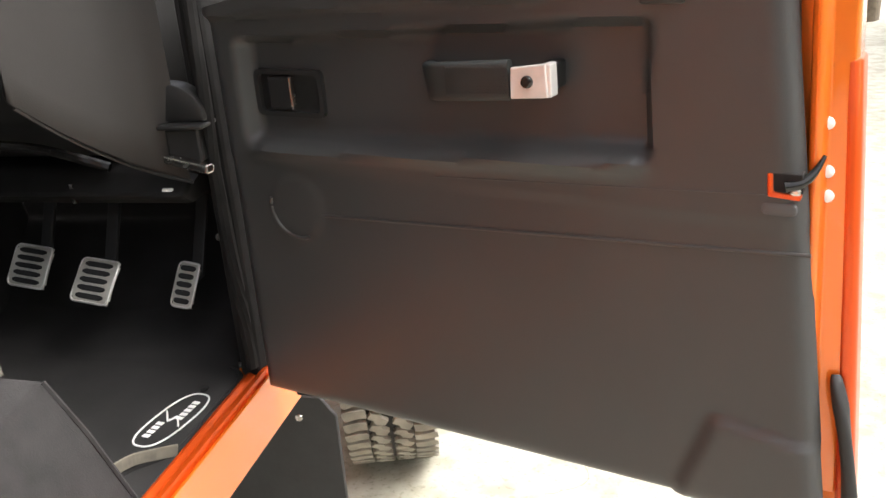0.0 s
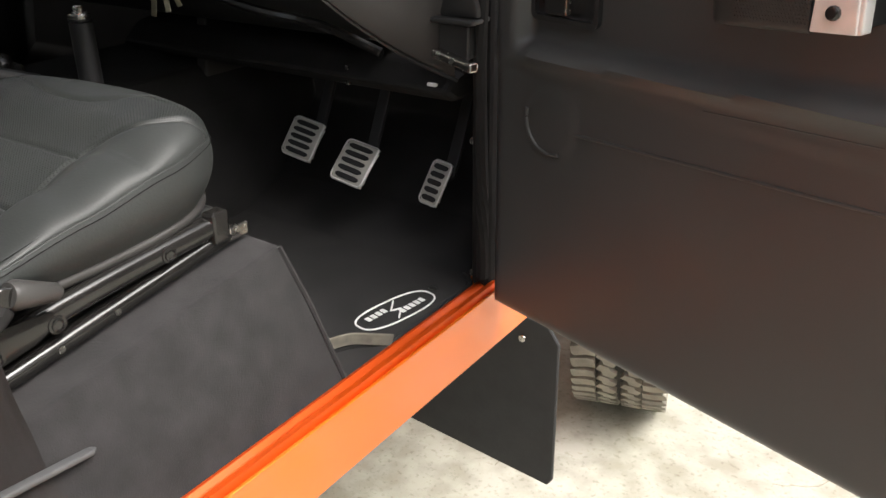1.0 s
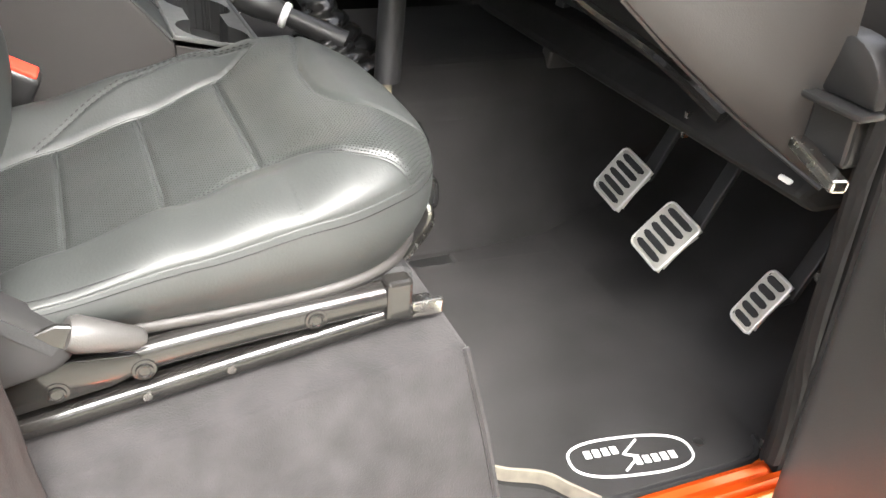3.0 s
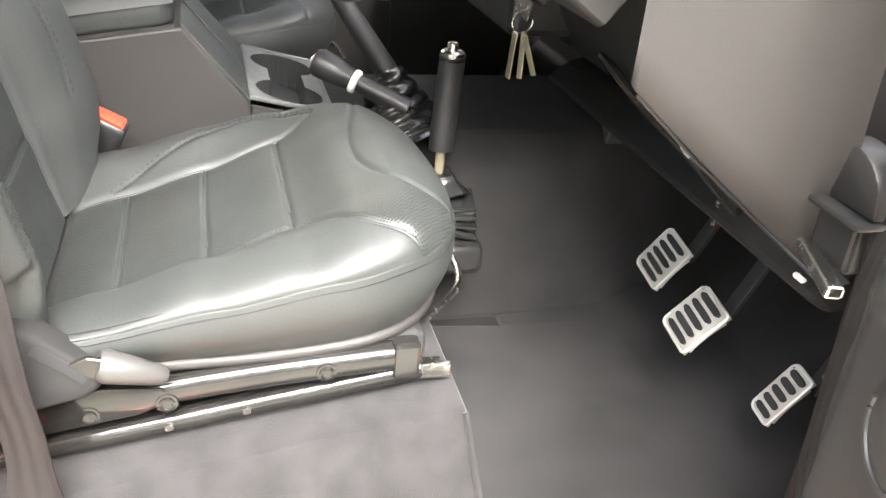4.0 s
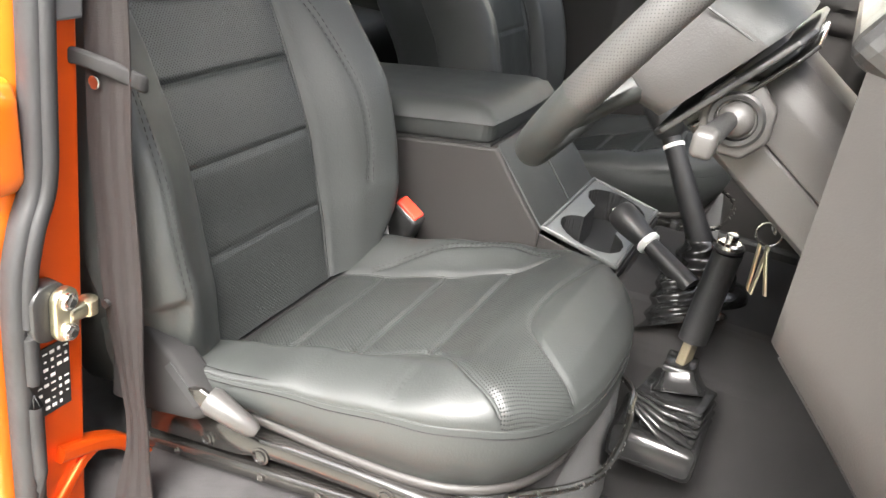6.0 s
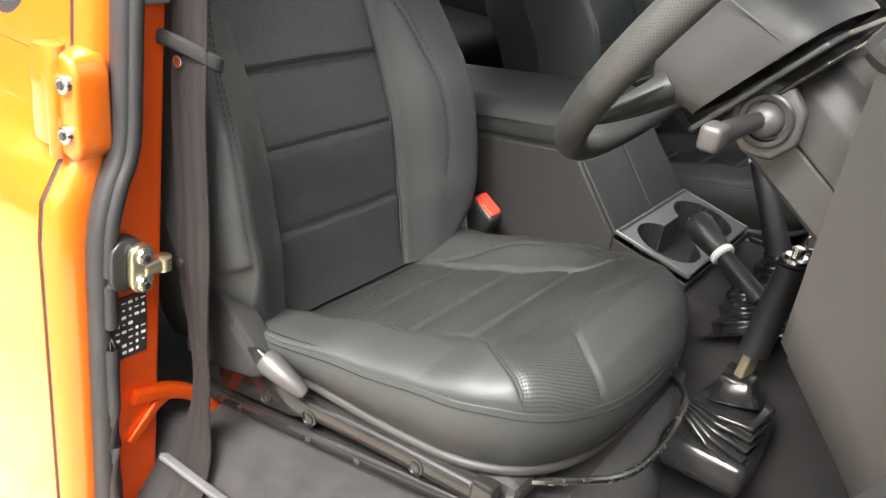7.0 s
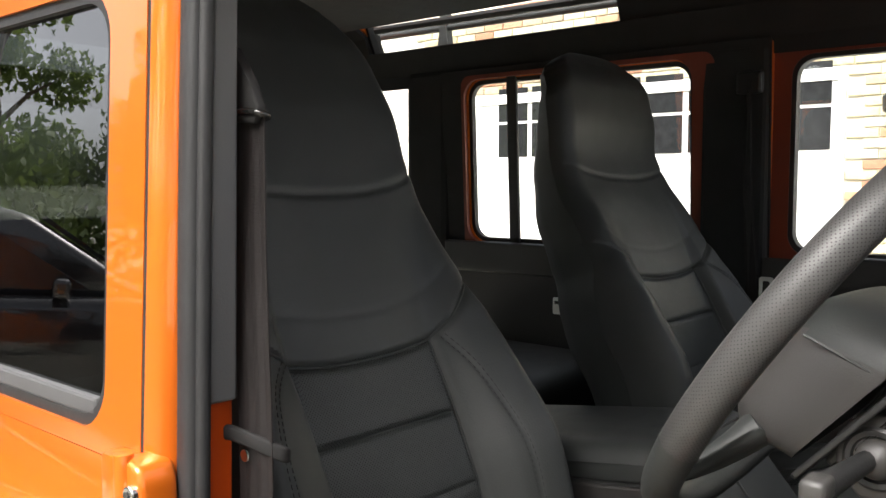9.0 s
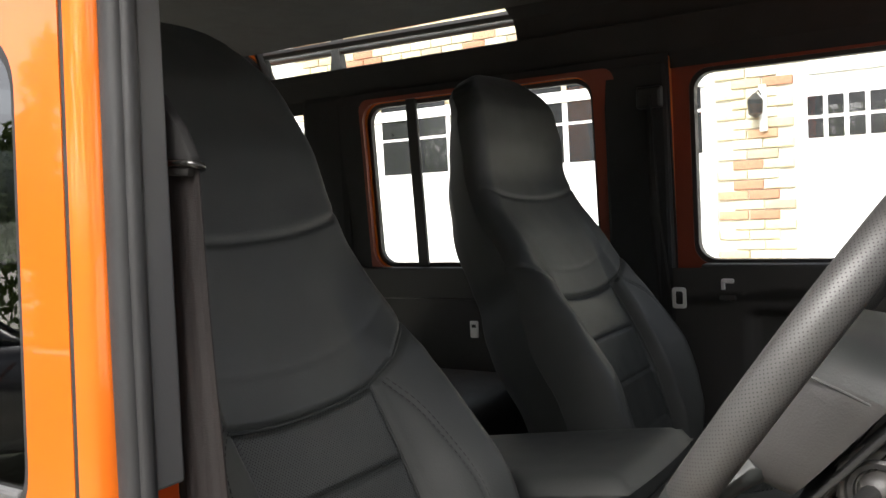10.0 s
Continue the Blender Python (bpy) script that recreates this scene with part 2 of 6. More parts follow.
def spline(pts, n=8, closed=False):
    """Points on a smooth curve through the points."""
    P = [Vector(p) for p in pts]
    k = len(P)
    out = []
    for i in range(k if closed else k - 1):
        if closed:
            a, b, c, d = P[i - 1], P[i], P[(i + 1) % k], P[(i + 2) % k]
        else:
            a, b, c, d = P[max(i - 1, 0)], P[i], P[i + 1], P[min(i + 2, k - 1)]
        for j in range(n):
            t = j / n
            out.append(0.5 * ((2 * b) + (c - a) * t + (2 * a - 5 * b + 4 * c - d) * t * t + (3 * b - a - 3 * c + d) * t ** 3))
    if not closed:
        out.append(P[-1])
    return out


def sweep(path, section, closed=False, up=(0, 0, 1), scales=None, bm=None):
    """Draws a closed section (points across and up) along a path."""
    own = bmesh.new()
    path = [Vector(p) for p in path]
    k = len(path)
    rings = []
    for i, p in enumerate(path):
        a = path[i - 1] if closed or i else path[0]
        b = path[(i + 1) % k] if closed or i < k - 1 else path[-1]
        t = (b - a).normalized()
        side = t.cross(Vector(up))
        side = side.normalized() if side.length > 1e-4 else Vector((1, 0, 0))
        u = side.cross(t)
        s = scales[i] if scales else 1
        rings.append([own.verts.new(p + side * (x * s) + u * (y * s)) for x, y in section])
    m = len(section)
    for i in range(k if closed else k - 1):
        r0, r1 = rings[i], rings[(i + 1) % k]
        for j in range(m):
            own.faces.new((r0[j], r0[(j + 1) % m], r1[(j + 1) % m], r1[j]))
    if not closed:
        own.faces.new(rings[0])
        own.faces.new(rings[-1])
    return merge(bm, own)


def circle(r, n=10, ry=None):
    return [(r * math.cos(2 * math.pi * i / n), (ry or r) * math.sin(2 * math.pi * i / n)) for i in range(n)]


def tube(path, r, n=10, closed=False, up=(0, 0, 1), bm=None, scales=None):
    return sweep(path, circle(r, n), closed, up, scales, bm)


def patch(grid, thick=0.0, bm=None):
    """A sheet over rows of points; thick: drawn out backwards into a plate."""
    own = bmesh.new()
    V = [[own.verts.new(p) for p in row] for row in grid]
    for i in range(len(V) - 1):
        for j in range(len(V[0]) - 1):
            own.faces.new((V[i][j], V[i][j + 1], V[i + 1][j + 1], V[i + 1][j]))
    bmesh.ops.recalc_face_normals(own, faces=own.faces)
    if thick:
        bmesh.ops.solidify(own, geom=own.faces[:], thickness=thick)
    return merge(bm, own)


def lathe(profile, m=None, seg=32, bm=None):
    """Turns a profile of (radius, height) round the z axis."""
    own = bmesh.new()
    rings = [[own.verts.new((r * math.cos(2 * math.pi * i / seg), r * math.sin(2 * math.pi * i / seg), z)) for i in range(seg)] for r, z in profile]
    for a, b in zip(rings, rings[1:]):
        for i in range(seg):
            own.faces.new((a[i], a[(i + 1) % seg], b[(i + 1) % seg], b[i]))
    for ring in (rings[0], rings[-1]):
        own.faces.new(ring)
    bmesh.ops.transform(own, matrix=m or Matrix(), verts=own.verts)
    return merge(bm, own)


def rounded(w, h, r, n=5, at=(0, 0)):
    """A rounded rectangle's outline, centred at a point."""
    out = []
    for cx, cy, a0 in ((w / 2 - r, h / 2 - r, 0), (-w / 2 + r, h / 2 - r, 90), (-w / 2 + r, -h / 2 + r, 180), (w / 2 - r, -h / 2 + r, 270)):
        for i in range(n + 1):
            a = radians(a0 + 90 * i / n)
            out.append((at[0] + cx + r * math.cos(a), at[1] + cy + r * math.sin(a)))
    return out


def frame_ring(outer, inner, axis, a, b, bm=None, m=None):
    """A flat frame between two outlines with equal numbers of points, drawn out along an axis."""
    own = bmesh.new()

    def at3(p, h):
        return {"x": (h, p[0], p[1]), "y": (p[0], h, p[1]), "z": (p[0], p[1], h)}[axis]

    R = [[own.verts.new(at3(p, h)) for p in pts] for pts, h in ((outer, a), (inner, a), (inner, b), (outer, b))]
    k = len(outer)
    for q in range(4):
        r0, r1 = R[q], R[(q + 1) % 4]
        for i in range(k):
            own.faces.new((r0[i], r0[(i + 1) % k], r1[(i + 1) % k], r1[i]))
    if m is not None:
        bmesh.ops.transform(own, matrix=m, verts=own.verts)
    return merge(bm, own)


def lerp_table(table, t):
    """Smooth reading of a table of (t, value)."""
    if t <= table[0][0]:
        return table[0][1]
    for (a, va), (b, vb) in zip(table, table[1:]):
        if t <= b:
            k = (t - a) / (b - a)
            k = k * k * (3 - 2 * k) * 0.5 + k * 0.5
            return va + (vb - va) * k
    return table[-1][1]


def step(a, b, t):
    k = min(1.0, max(0.0, (t - a) / (b - a)))
    return k * k * (3 - 2 * k)


def seg_dist(p, line):
    best = 9.0
    for a, b in zip(line, line[1:]):
        dx, dy = b[0] - a[0], b[1] - a[1]
        l2 = dx * dx + dy * dy
        t = 0 if l2 == 0 else min(1, max(0, ((p[0] - a[0]) * dx + (p[1] - a[1]) * dy) / l2))
        best = min(best, math.hypot(p[0] - a[0] - t * dx, p[1] - a[1] - t * dy))
    return best


# ---- ground and the garages across the yard ----
def ground():
    bm = bmesh.new()
    bmesh.ops.create_grid(bm, x_segments=8, y_segments=8, size=400, matrix=Matrix.Translation((0, 0, 0.05)))
    g = part("ground", bm, CONCRETE, kind="structure")
    tagged(g, "pale worn concrete yard with fine cracks", "ground")
    bm = bmesh.new()
    for k in range(7):
        x, y, h = random.uniform(0.4, 1.3), random.uniform(0.3, 1.1), random.uniform(0, 6.28)
        run = []
        for q in range(22):
            run.append((x, y, 0.0503))
            h += random.uniform(-0.6, 0.6)
            x, y = x + 0.014 * math.cos(h), y + 0.014 * math.sin(h)
        sweep(run, [(-0.0007, 0), (0.0007, 0), (0, 0.0004)], bm=bm)
    part("crack", bm, BRASS, g, "dark hairline cracks", kind="stuff")


def garage_wall():
    X = -5.5
    wall = tagged(part("wall_garage", box((0.3, 16, 3.6), (X - 0.17, -3, 1.78), 0.0), MORTAR, kind="structure"),
                  "yellow stock brick garage wall across the yard", "wall")
    bm0 = box((0.215, 0.03, 0.065), (0, 0, 0), 0.004, 1, m=pose(0, 0, 0, 0, 0, 90))
    me = bpy.data.meshes.new("brick")
    bm0.to_mesh(me)
    bm0.free()
    me.materials.append(BRICK)

    def bricks(y0, y1, z0, z1):
        rows = int((z1 - z0) / 0.075)
        for r in range(rows):
            y = y0 + 0.11 + (0.1125 if r % 2 else 0)
            while y < y1 - 0.1:
                b = new("brick", me)
                b.parent = wall
                b.location = (X - 0.014 + random.uniform(-0.002, 0.002), y, z0 + 0.0375 + r * 0.075)
                y += 0.225

    bricks(-1.97, -1.36, 0.0, 2.33)
    bricks(-6.2, 0.9, 2.33, 3.2)
    for y0, y1, pw, ph, gap, cols, top, label in (
            (-6.2, -1.97, 0.335, 0.31, 0.05, 11, 2.37, "white garage door with two rows of dark panes"),
            (-1.36, 1.2, 0.105, 0.135, 0.03, 18, 2.07, "white garage door with small dark panes")):
        d = thing("garage_door", label, "garage door", "garage doors")
        part("leaf", box((0.05, y1 - y0 - 0.02, 2.33), (X - 0.0, (y0 + y1) / 2, 1.145), 0.004), WHITEPAINT, d)
        part("top_rail", box((0.02, y1 - y0 - 0.1, 0.09), (X + 0.035, (y0 + y1) / 2, 2.27), 0.004), WHITEPAINT, d)
        start = y0 + 1.1 if cols == 11 else y0 + 0.045
        for c in range(cols):
            for r in range(2):
                y = start + pw / 2 + c * (pw + gap)
                if y + pw / 2 > y1 - 0.03:
                    continue
                z = top - ph / 2 - r * (ph + 0.025)
                part("pane", box((0.006, pw, ph), (X + 0.028, y, z), 0.0), PANE, d)
        n = 7
        for i in range(n):
            y = y0 + (i + 0.5) * (y1 - y0) / n
            part("plank", box((0.008, (y1 - y0) / n - 0.008, 1.55), (X + 0.029, y, 0.82), 0.003, 1), WHITEPAINT, d)
    lamp = thing("wall_lamp", "small dark lantern on a white bracket on the brick pier", "wall lamp")
    part("bracket", box((0.04, 0.05, 0.34), (X + 0.02, -1.62, 2.02), 0.004), WHITEPAINT, lamp)
    part("lantern", lathe([(0.01, -0.08), (0.05, -0.05), (0.055, 0.05), (0.02, 0.09), (0.005, 0.1)], pose(X + 0.09, -1.66, 2.03)), PLASTIC, lamp, smooth=40)
    part("arm", tube([(X + 0.03, -1.62, 2.1), (X + 0.07, -1.64, 2.15), (X + 0.09, -1.66, 2.12)], 0.006, 6), PLASTIC, lamp)


ground()
garage_wall()

# ---- the car's shell ----
car = thing("off_road_car", "bright metallic orange four-door off-road car with its front door open", "car")


def shell():
    # floor, toe board, tunnel
    part("floor_pan", box((1.46, 2.3, 0.03), (0, -0.93, 0.672)), PLASTIC, car)
    toe = [(-0.10, 0.69), (0.06, 0.70), (0.17, 0.74), (0.30, 0.86), (0.33, 1.05), (0.33, 1.30), (0.36, 1.30), (0.36, 0.66), (-0.10, 0.66)]
    part("toe_board", prism(toe, "x", -0.72, 0.735, 0.004), MAT, car, "black carpeted toe board")
    tun = [(-0.17, 0.68), (-0.15, 0.90), (-0.11, 0.955), (0.17, 0.955), (0.215, 0.90), (0.25, 0.68)]
    part("transmission_tunnel", prism(tun, "y", -0.34, 0.31, 0.015, 3), MAT, car, "black carpeted transmission tunnel")
    for s in (-1, 1):
        part("kick_panel", box((0.03, 0.31, 0.66), (s * 0.757, 0.205, 1.0), 0.004), PLASTIC, car, "black footwell side panel")
    part("kick_panel", box((0.03, 0.10, 0.66), (-0.757, 0.0, 1.0), 0.004), PLASTIC, car)
    part("passenger_sill", box((0.10, 0.98, 0.17), (-0.765, -0.36, 0.665), 0.01), PLASTIC, car, "black trimmed passenger sill")
    part("kick_panel", box((0.02, 0.44, 0.66), (-0.730, 0.14, 1.0), 0.004), PLASTIC, car)
    # sill: ribbed top and outer face
    sec = [(0.756, 0.655), (0.756, 0.702), (0.759, 0.7065), (0.764, 0.7075), (0.770, 0.7035), (0.775, 0.698), (0.781, 0.712), (0.788, 0.712), (0.792, 0.70), (0.7925, 0.618), (0.77, 0.615), (0.76, 0.655)]
    part("sill", prism(sec, "y", -0.80, 0.085, 0.0), JAMB, car, "glossy red-orange door sill")
    side = [(-0.80, 0.614), (-0.80, 0.706), (0.06, 0.706), (0.105, 0.63), (0.128, 0.614)]
    part("sill_panel", prism(side, "x", 0.7935, 0.7985, 0.001, 1), PAINT, car, "orange outer sill panel")
    part("sill_end", prism([(0.05, 0.70), (0.085, 0.715), (0.128, 0.615), (0.05, 0.615)], "x", 0.735, 0.7925, 0.003), PAINT, car)
    # bulkhead pillar at the front of the doorway
    post = [(0.742, 0.055), (0.750, 0.035), (0.778, 0.035), (0.79, 0.06), (0.79, 0.16), (0.742, 0.16)]
    part("front_pillar", prism(post, "z", 0.70, 1.33, 0.006), MATTE, car, "black front door pillar")
    part("windscreen_pillar", sweep([(0.75, 0.08, 1.32), (0.72, 0.02, 1.58), (0.69, -0.06, 1.84)], rounded(0.06, 0.07, 0.015, 3)), PLASTIC, car)
    part("windscreen_pillar", sweep([(-0.75, 0.08, 1.32), (-0.72, 0.02, 1.58), (-0.69, -0.06, 1.84)], rounded(0.06, 0.07, 0.015, 3)), PLASTIC, car)
    for z, x in ((1.089, 0.768), (0.923, 0.748), (0.717, 0.748)):
        y = 0.030 if z > 1 else 0.047
        part("screw", cyl(0.006, 0.008, pose(x, y - 0.004, z, 90), 10, bevel=0.002), STEEL, car)
    part("pillar_seal", tube(spline([(0.775, 0.022, 1.33), (0.772, 0.022, 1.10), (0.768, 0.026, 1.02), (0.772, 0.028, 0.85), (0.772, 0.030, 0.72)], 6), 0.009, 8), MATTE, car)
    # front wing, bonnet
    part("bonnet", prism([(0.34, 1.31), (1.62, 1.25), (1.66, 1.20), (1.66, 1.02), (0.34, 1.02)], "x", -0.73, 0.73, 0.02, 3), PAINT, car)
    for sx in (-1, 1):
        a, b = sorted((sx * 0.74, sx * 0.80))
        part("front_wing", prism([(0.165, 0.62), (0.165, 1.28), (0.30, 1.30), (1.62, 1.22), (1.66, 0.8), (1.34, 0.78), (1.25, 0.92), (1.05, 1.0), (0.70, 1.0), (0.50, 0.92), (0.38, 0.75), (0.33, 0.62)], "x", a, b, 0.006), PAINT, car)
    part("front_panel", box((1.5, 0.05, 0.5), (0, 1.64, 0.95), 0.01), PLASTIC, car)
    # roof with headlining and side gutters
    roof = []
    for x, z in ((-0.79, 1.80), (-0.785, 1.86), (-0.74, 1.955), (-0.68, 1.985), (-0.4, 2.005), (0, 2.01), (0.4, 2.005), (0.68, 1.985), (0.74, 1.955), (0.785, 1.86), (0.79, 1.80)):
        roof.append((x, z))
    # the roof is left open on its long side for the narrow roof lights
    def roof_piece(pts, inn, y0, y1, mat, name, label=""):
        part(name, prism(pts + inn, "y", y0, y1), mat, car, label, smooth=35)
        if name == "roof_side":
            li = [(x * 0.958, z - 0.033) for x, z in pts]
            part("roof_side_liner", prism(li + [(x * 0.975, z - 0.006) for x, z in reversed(li)], "y", y0, y1), HEADLINER, car, smooth=35)
    top_o, top_i = roof[3:8], [(x * 0.965, z - 0.03) for x, z in reversed(roof[3:8])]
    left_o, left_i = roof[0:4], [(x * 0.965, z - 0.03) for x, z in reversed(roof[0:4])]
    right_o, right_i = roof[7:11], [(x * 0.965, z - 0.03) for x, z in reversed(roof[7:11])]
    roof_piece(top_o, top_i, -3.0, -0.05, PAINT, "roof")
    for o, i_ in ((left_o, left_i), (right_o, right_i)):
        roof_piece(o, i_, -1.12, -0.05, PAINT, "roof_side")
        roof_piece(o, i_, -3.0, -1.98, PAINT, "roof_side")
        low_o = o[0:2] if o is left_o else o[2:4]
        low_i = [(x * 0.965, z - 0.03) for x, z in reversed(low_o)]
        roof_piece(low_o, low_i, -1.98, -1.12, PAINT, "roof_side")
    hl = [(x * 0.955, z - 0.036) for x, z in roof[3:8]]
    part("headlining", prism(hl + [(x, z - 0.012) for x, z in reversed(hl)], "y", -2.98, -0.07), HEADLINER, car, "black headlining", smooth=35)
    for s in (-1, 1):
        gl = part("roof_light", patch([[(s * 0.772, -1.98, 1.865), (s * 0.772, -1.12, 1.865)], [(s * 0.733, -1.98, 1.95), (s * 0.733, -1.12, 1.95)]], 0.004), CLEAR, car, "narrow curved roof-side window")
        gl.visible_shadow = False
        part("roof_light_seal", tube([(s * 0.757, -1.96, 1.858), (s * 0.757, -1.14, 1.858), (s * 0.722, -1.13, 1.935), (s * 0.71, -1.95, 1.94)], 0.012, 6, closed=True), RUBBER, car)
        part("roof_light_reveal", prism([(s * 0.775, 1.855), (s * 0.738, 1.955), (s * 0.690, 1.955), (s * 0.735, 1.850)], "y", -1.979, -1.970, 0.001, 1), HEADLINER, car)
        part("cantrail", prism([(s * 0.738, 1.791), (s * 0.765, 1.791), (s * 0.765, 1.85), (s * 0.70, 1.87)], "y", -2.98, -0.06, 0.004), HEADLINER, car, "black roof edge trim")
        part("gutter", box((0.03, 2.95, 0.02), (s * 0.80, -1.52, 1.80), 0.005), PAINT, car)
    # tail
    part("tail_panel", box((1.5, 0.04, 0.68), (0, -2.98, 1.02)), PLASTIC, car)
    part("tail_header", box((1.5, 0.04, 0.12), (0, -2.98, 1.80)), HEADLINER, car)
    for s in (-1, 1):
        part("rear_pillar", box((0.14, 0.06, 0.5), (s * 0.70, -2.96, 1.55), 0.01), HEADLINER, car)
        part("rear_quarter", box((0.05, 1.25, 0.68), (s * 0.785, -2.36, 1.02), 0.01), PAINT, car)
        part("rear_quarter_trim", box((0.02, 1.25, 0.66), (s * 0.745, -2.36, 1.02), 0.005), PLASTIC, car)
        part("rear_side_pillar", box((0.06, 0.16, 0.62), (s * 0.757, -1.765, 1.50), 0.02), HEADLINER, car)
    tw = part("tail_window", box((1.26, 0.006, 0.44), (0, -2.98, 1.55)), CLEAR, car)
    tw.visible_shadow = False


shell()


def b_post():
    """The door pillar behind the open doorway, with its stepped seal."""
    part("b_post", prism([(0.715, 0.62), (0.765, 0.62), (0.770, 1.06), (0.762, 1.11), (0.740, 1.16), (0.732, 1.30), (0.712, 1.80), (0.69, 1.80)], "y", -0.752, -0.714, 0.003), JAMB, car, "red-orange painted door pillar")
    seal = spline([(0.776, -0.717, 0.62), (0.776, -0.717, 0.95), (0.775, -0.717, 1.06), (0.764, -0.717, 1.115), (0.748, -0.717, 1.16), (0.744, -0.717, 1.25), (0.736, -0.717, 1.5), (0.722, -0.717, 1.80)], 8)
    part("door_seal", sweep(seal, rounded(0.020, 0.024, 0.008, 3), up=(0, 1, 0)), RUBBER, car, "black rubber door seal", smooth=50)
    part("seal_lip", tube([(x - 0.004, y + 0.011, z) for x, y, z in seal], 0.0075, 8), RUBBER, car, smooth=60)
    part("pillar_trim", prism([(0.704, 1.287), (0.7345, 1.287), (0.7145, 1.80), (0.691, 1.80)], "y", -0.760, -0.703, 0.003), TRIMGREY, car, "grey plastic pillar trim")
    # outer skin forward of the rear door, folded over the shoulder and curled in to the seal
    sk = [(0.800, 0.62), (0.808, 0.66), (0.811, 1.06), (0.807, 1.10), (0.7875, 1.135), (0.771, 1.165), (0.769, 1.25), (0.743, 1.79)]
    curl = [(0.0, -0.7525), (-0.002, -0.742), (-0.008, -0.734), (-0.018, -0.729), (-0.030, -0.7275), (-0.042, -0.729), (-0.042, -0.7525)]
    rows = [[Vector((x + c, y, z)) for c, y in curl] for x, z in sk]
    part("pillar_skin", patch(rows), PAINT, car, "orange body panel beside the doorway", smooth=40)


b_post()


def shut_line():
    """A black strip for the shade in the gap between the pillar panel and the rear door."""
    inner = [(0.7985, 0.62), (0.8065, 0.66), (0.8095, 1.06), (0.8055, 1.10), (0.786, 1.135), (0.7695, 1.165), (0.7675, 1.25), (0.7415, 1.79)]
    part("gap_seal", prism(inner + [(x - 0.012, z) for x, z in reversed(inner)], "y", -0.7594, -0.7526), RUBBER, car, "black strip standing for the shade in the door gap")


shut_line()


def lean_in(bm, s):
    """Leans everything above the waist towards the roof."""
    for v in bm.verts:
        if v.co.z > 1.25:
            v.co.x -= s * (v.co.z - 1.25) * 0.048
    return bm


def rear_door(s, name, w0, w1, zb, zt):
    """A rear side door, s: its side of the car; its window's ends and heights."""
    d = thing(name, "orange rear car door with a rounded dark window", "car door", "rear doors")
    y0, y1 = -0.7595, -1.70
    k = 0.013 if s > 0 else 0.0
    sk = [(0.800, 0.62), (0.808, 0.66), (0.811, 1.06), (0.807, 1.10), (0.794 - k / 2, 1.135), (0.784 - k, 1.165), (0.782 - k, 1.225)]
    sh = [(x - 0.03, z) for x, z in reversed(sk)]
    part("lower_skin", prism([(s * x, z) for x, z in sk + sh], "y", y1, y0), PAINT, d, smooth=30)
    n = 6
    cy, cz, wl, wh = (w0 + w1) / 2, (zb + zt) / 2, abs(w1 - w0), zt - zb
    out = rounded(abs(y1 - y0), 1.79 - 1.226, 0.004, n, ((y0 + y1) / 2, (1.79 + 1.226) / 2))
    inn = rounded(wl, wh, 0.05, n, (cy, cz))
    part("window_frame", lean_in(frame_ring(out, inn, "x", s * (0.755 - k), s * (0.782 - k)), s), PAINT, d)
    part("window_seal", lean_in(frame_ring(rounded(wl + 0.004, wh + 0.004, 0.05, n, (cy, cz)), rounded(wl - 0.022, wh - 0.022, 0.042, n, (cy, cz)), "x", s * (0.762 - k), s * (0.778 - k)), s), RUBBER, d)
    if s > 0:
        part("window_sill_rail", lean_in(box((0.010, wl - 0.05, 0.020), (s * (0.773 - k), cy, zb + 0.020), 0.004), s), TRIMGREY, d, "brushed metal window sill rail")
    g = part("pane", lean_in(box((0.005, wl, wh), (s * (0.768 - k), cy, cz)), s), DARKGLASS if s > 0 else CLEAR, d)
    g.visible_shadow = False
    if s < 0:
        part("window_bar", lean_in(box((0.012, 0.032, wh + 0.02), (s * 0.758, -1.458, cz), 0.003), s), RUBBER, d, "black vertical window bar")
        # surround in the darkened orange: shade carried by the colour
        part("inner_frame", lean_in(frame_ring(rounded(wl + 0.068, wh + 0.034, 0.03, n, (cy + 0.022, cz - 0.004)), rounded(wl + 0.004, wh + 0.004, 0.05, n, (cy, cz)), "x", s * 0.742, s * 0.754), s), SHADEDFRAME, d, "orange painted window surround, darkened for cabin shade")
        part("inner_trim", lean_in(frame_ring(rounded(abs(y1 - y0), 0.53, 0.004, n, ((y0 + y1) / 2, 1.53)), rounded(wl + 0.066, wh + 0.032, 0.03, n, (cy + 0.022, cz - 0.004)), "x", s * 0.747, s * 0.7535), s), HEADLINER, d, "black trim round the window")
    part("trim_panel", box((0.02, abs(y1 - y0) - 0.02, 0.60), (s * 0.748, (y0 + y1) / 2, 0.945), 0.006), PLASTIC, d, "black door trim")
    part("waist_trim", box((0.034, abs(y1 - y0) - 0.02, 0.085), (s * 0.742, (y0 + y1) / 2, 1.276 if s < 0 else 1.225), 0.006), PLASTIC, d)
    return d


rdr = rear_door(1, "rear_door", -0.822, -1.60, 1.246, 1.665)
rdl = rear_door(-1, "rear_door", -0.940, -1.612, 1.318, 1.765)


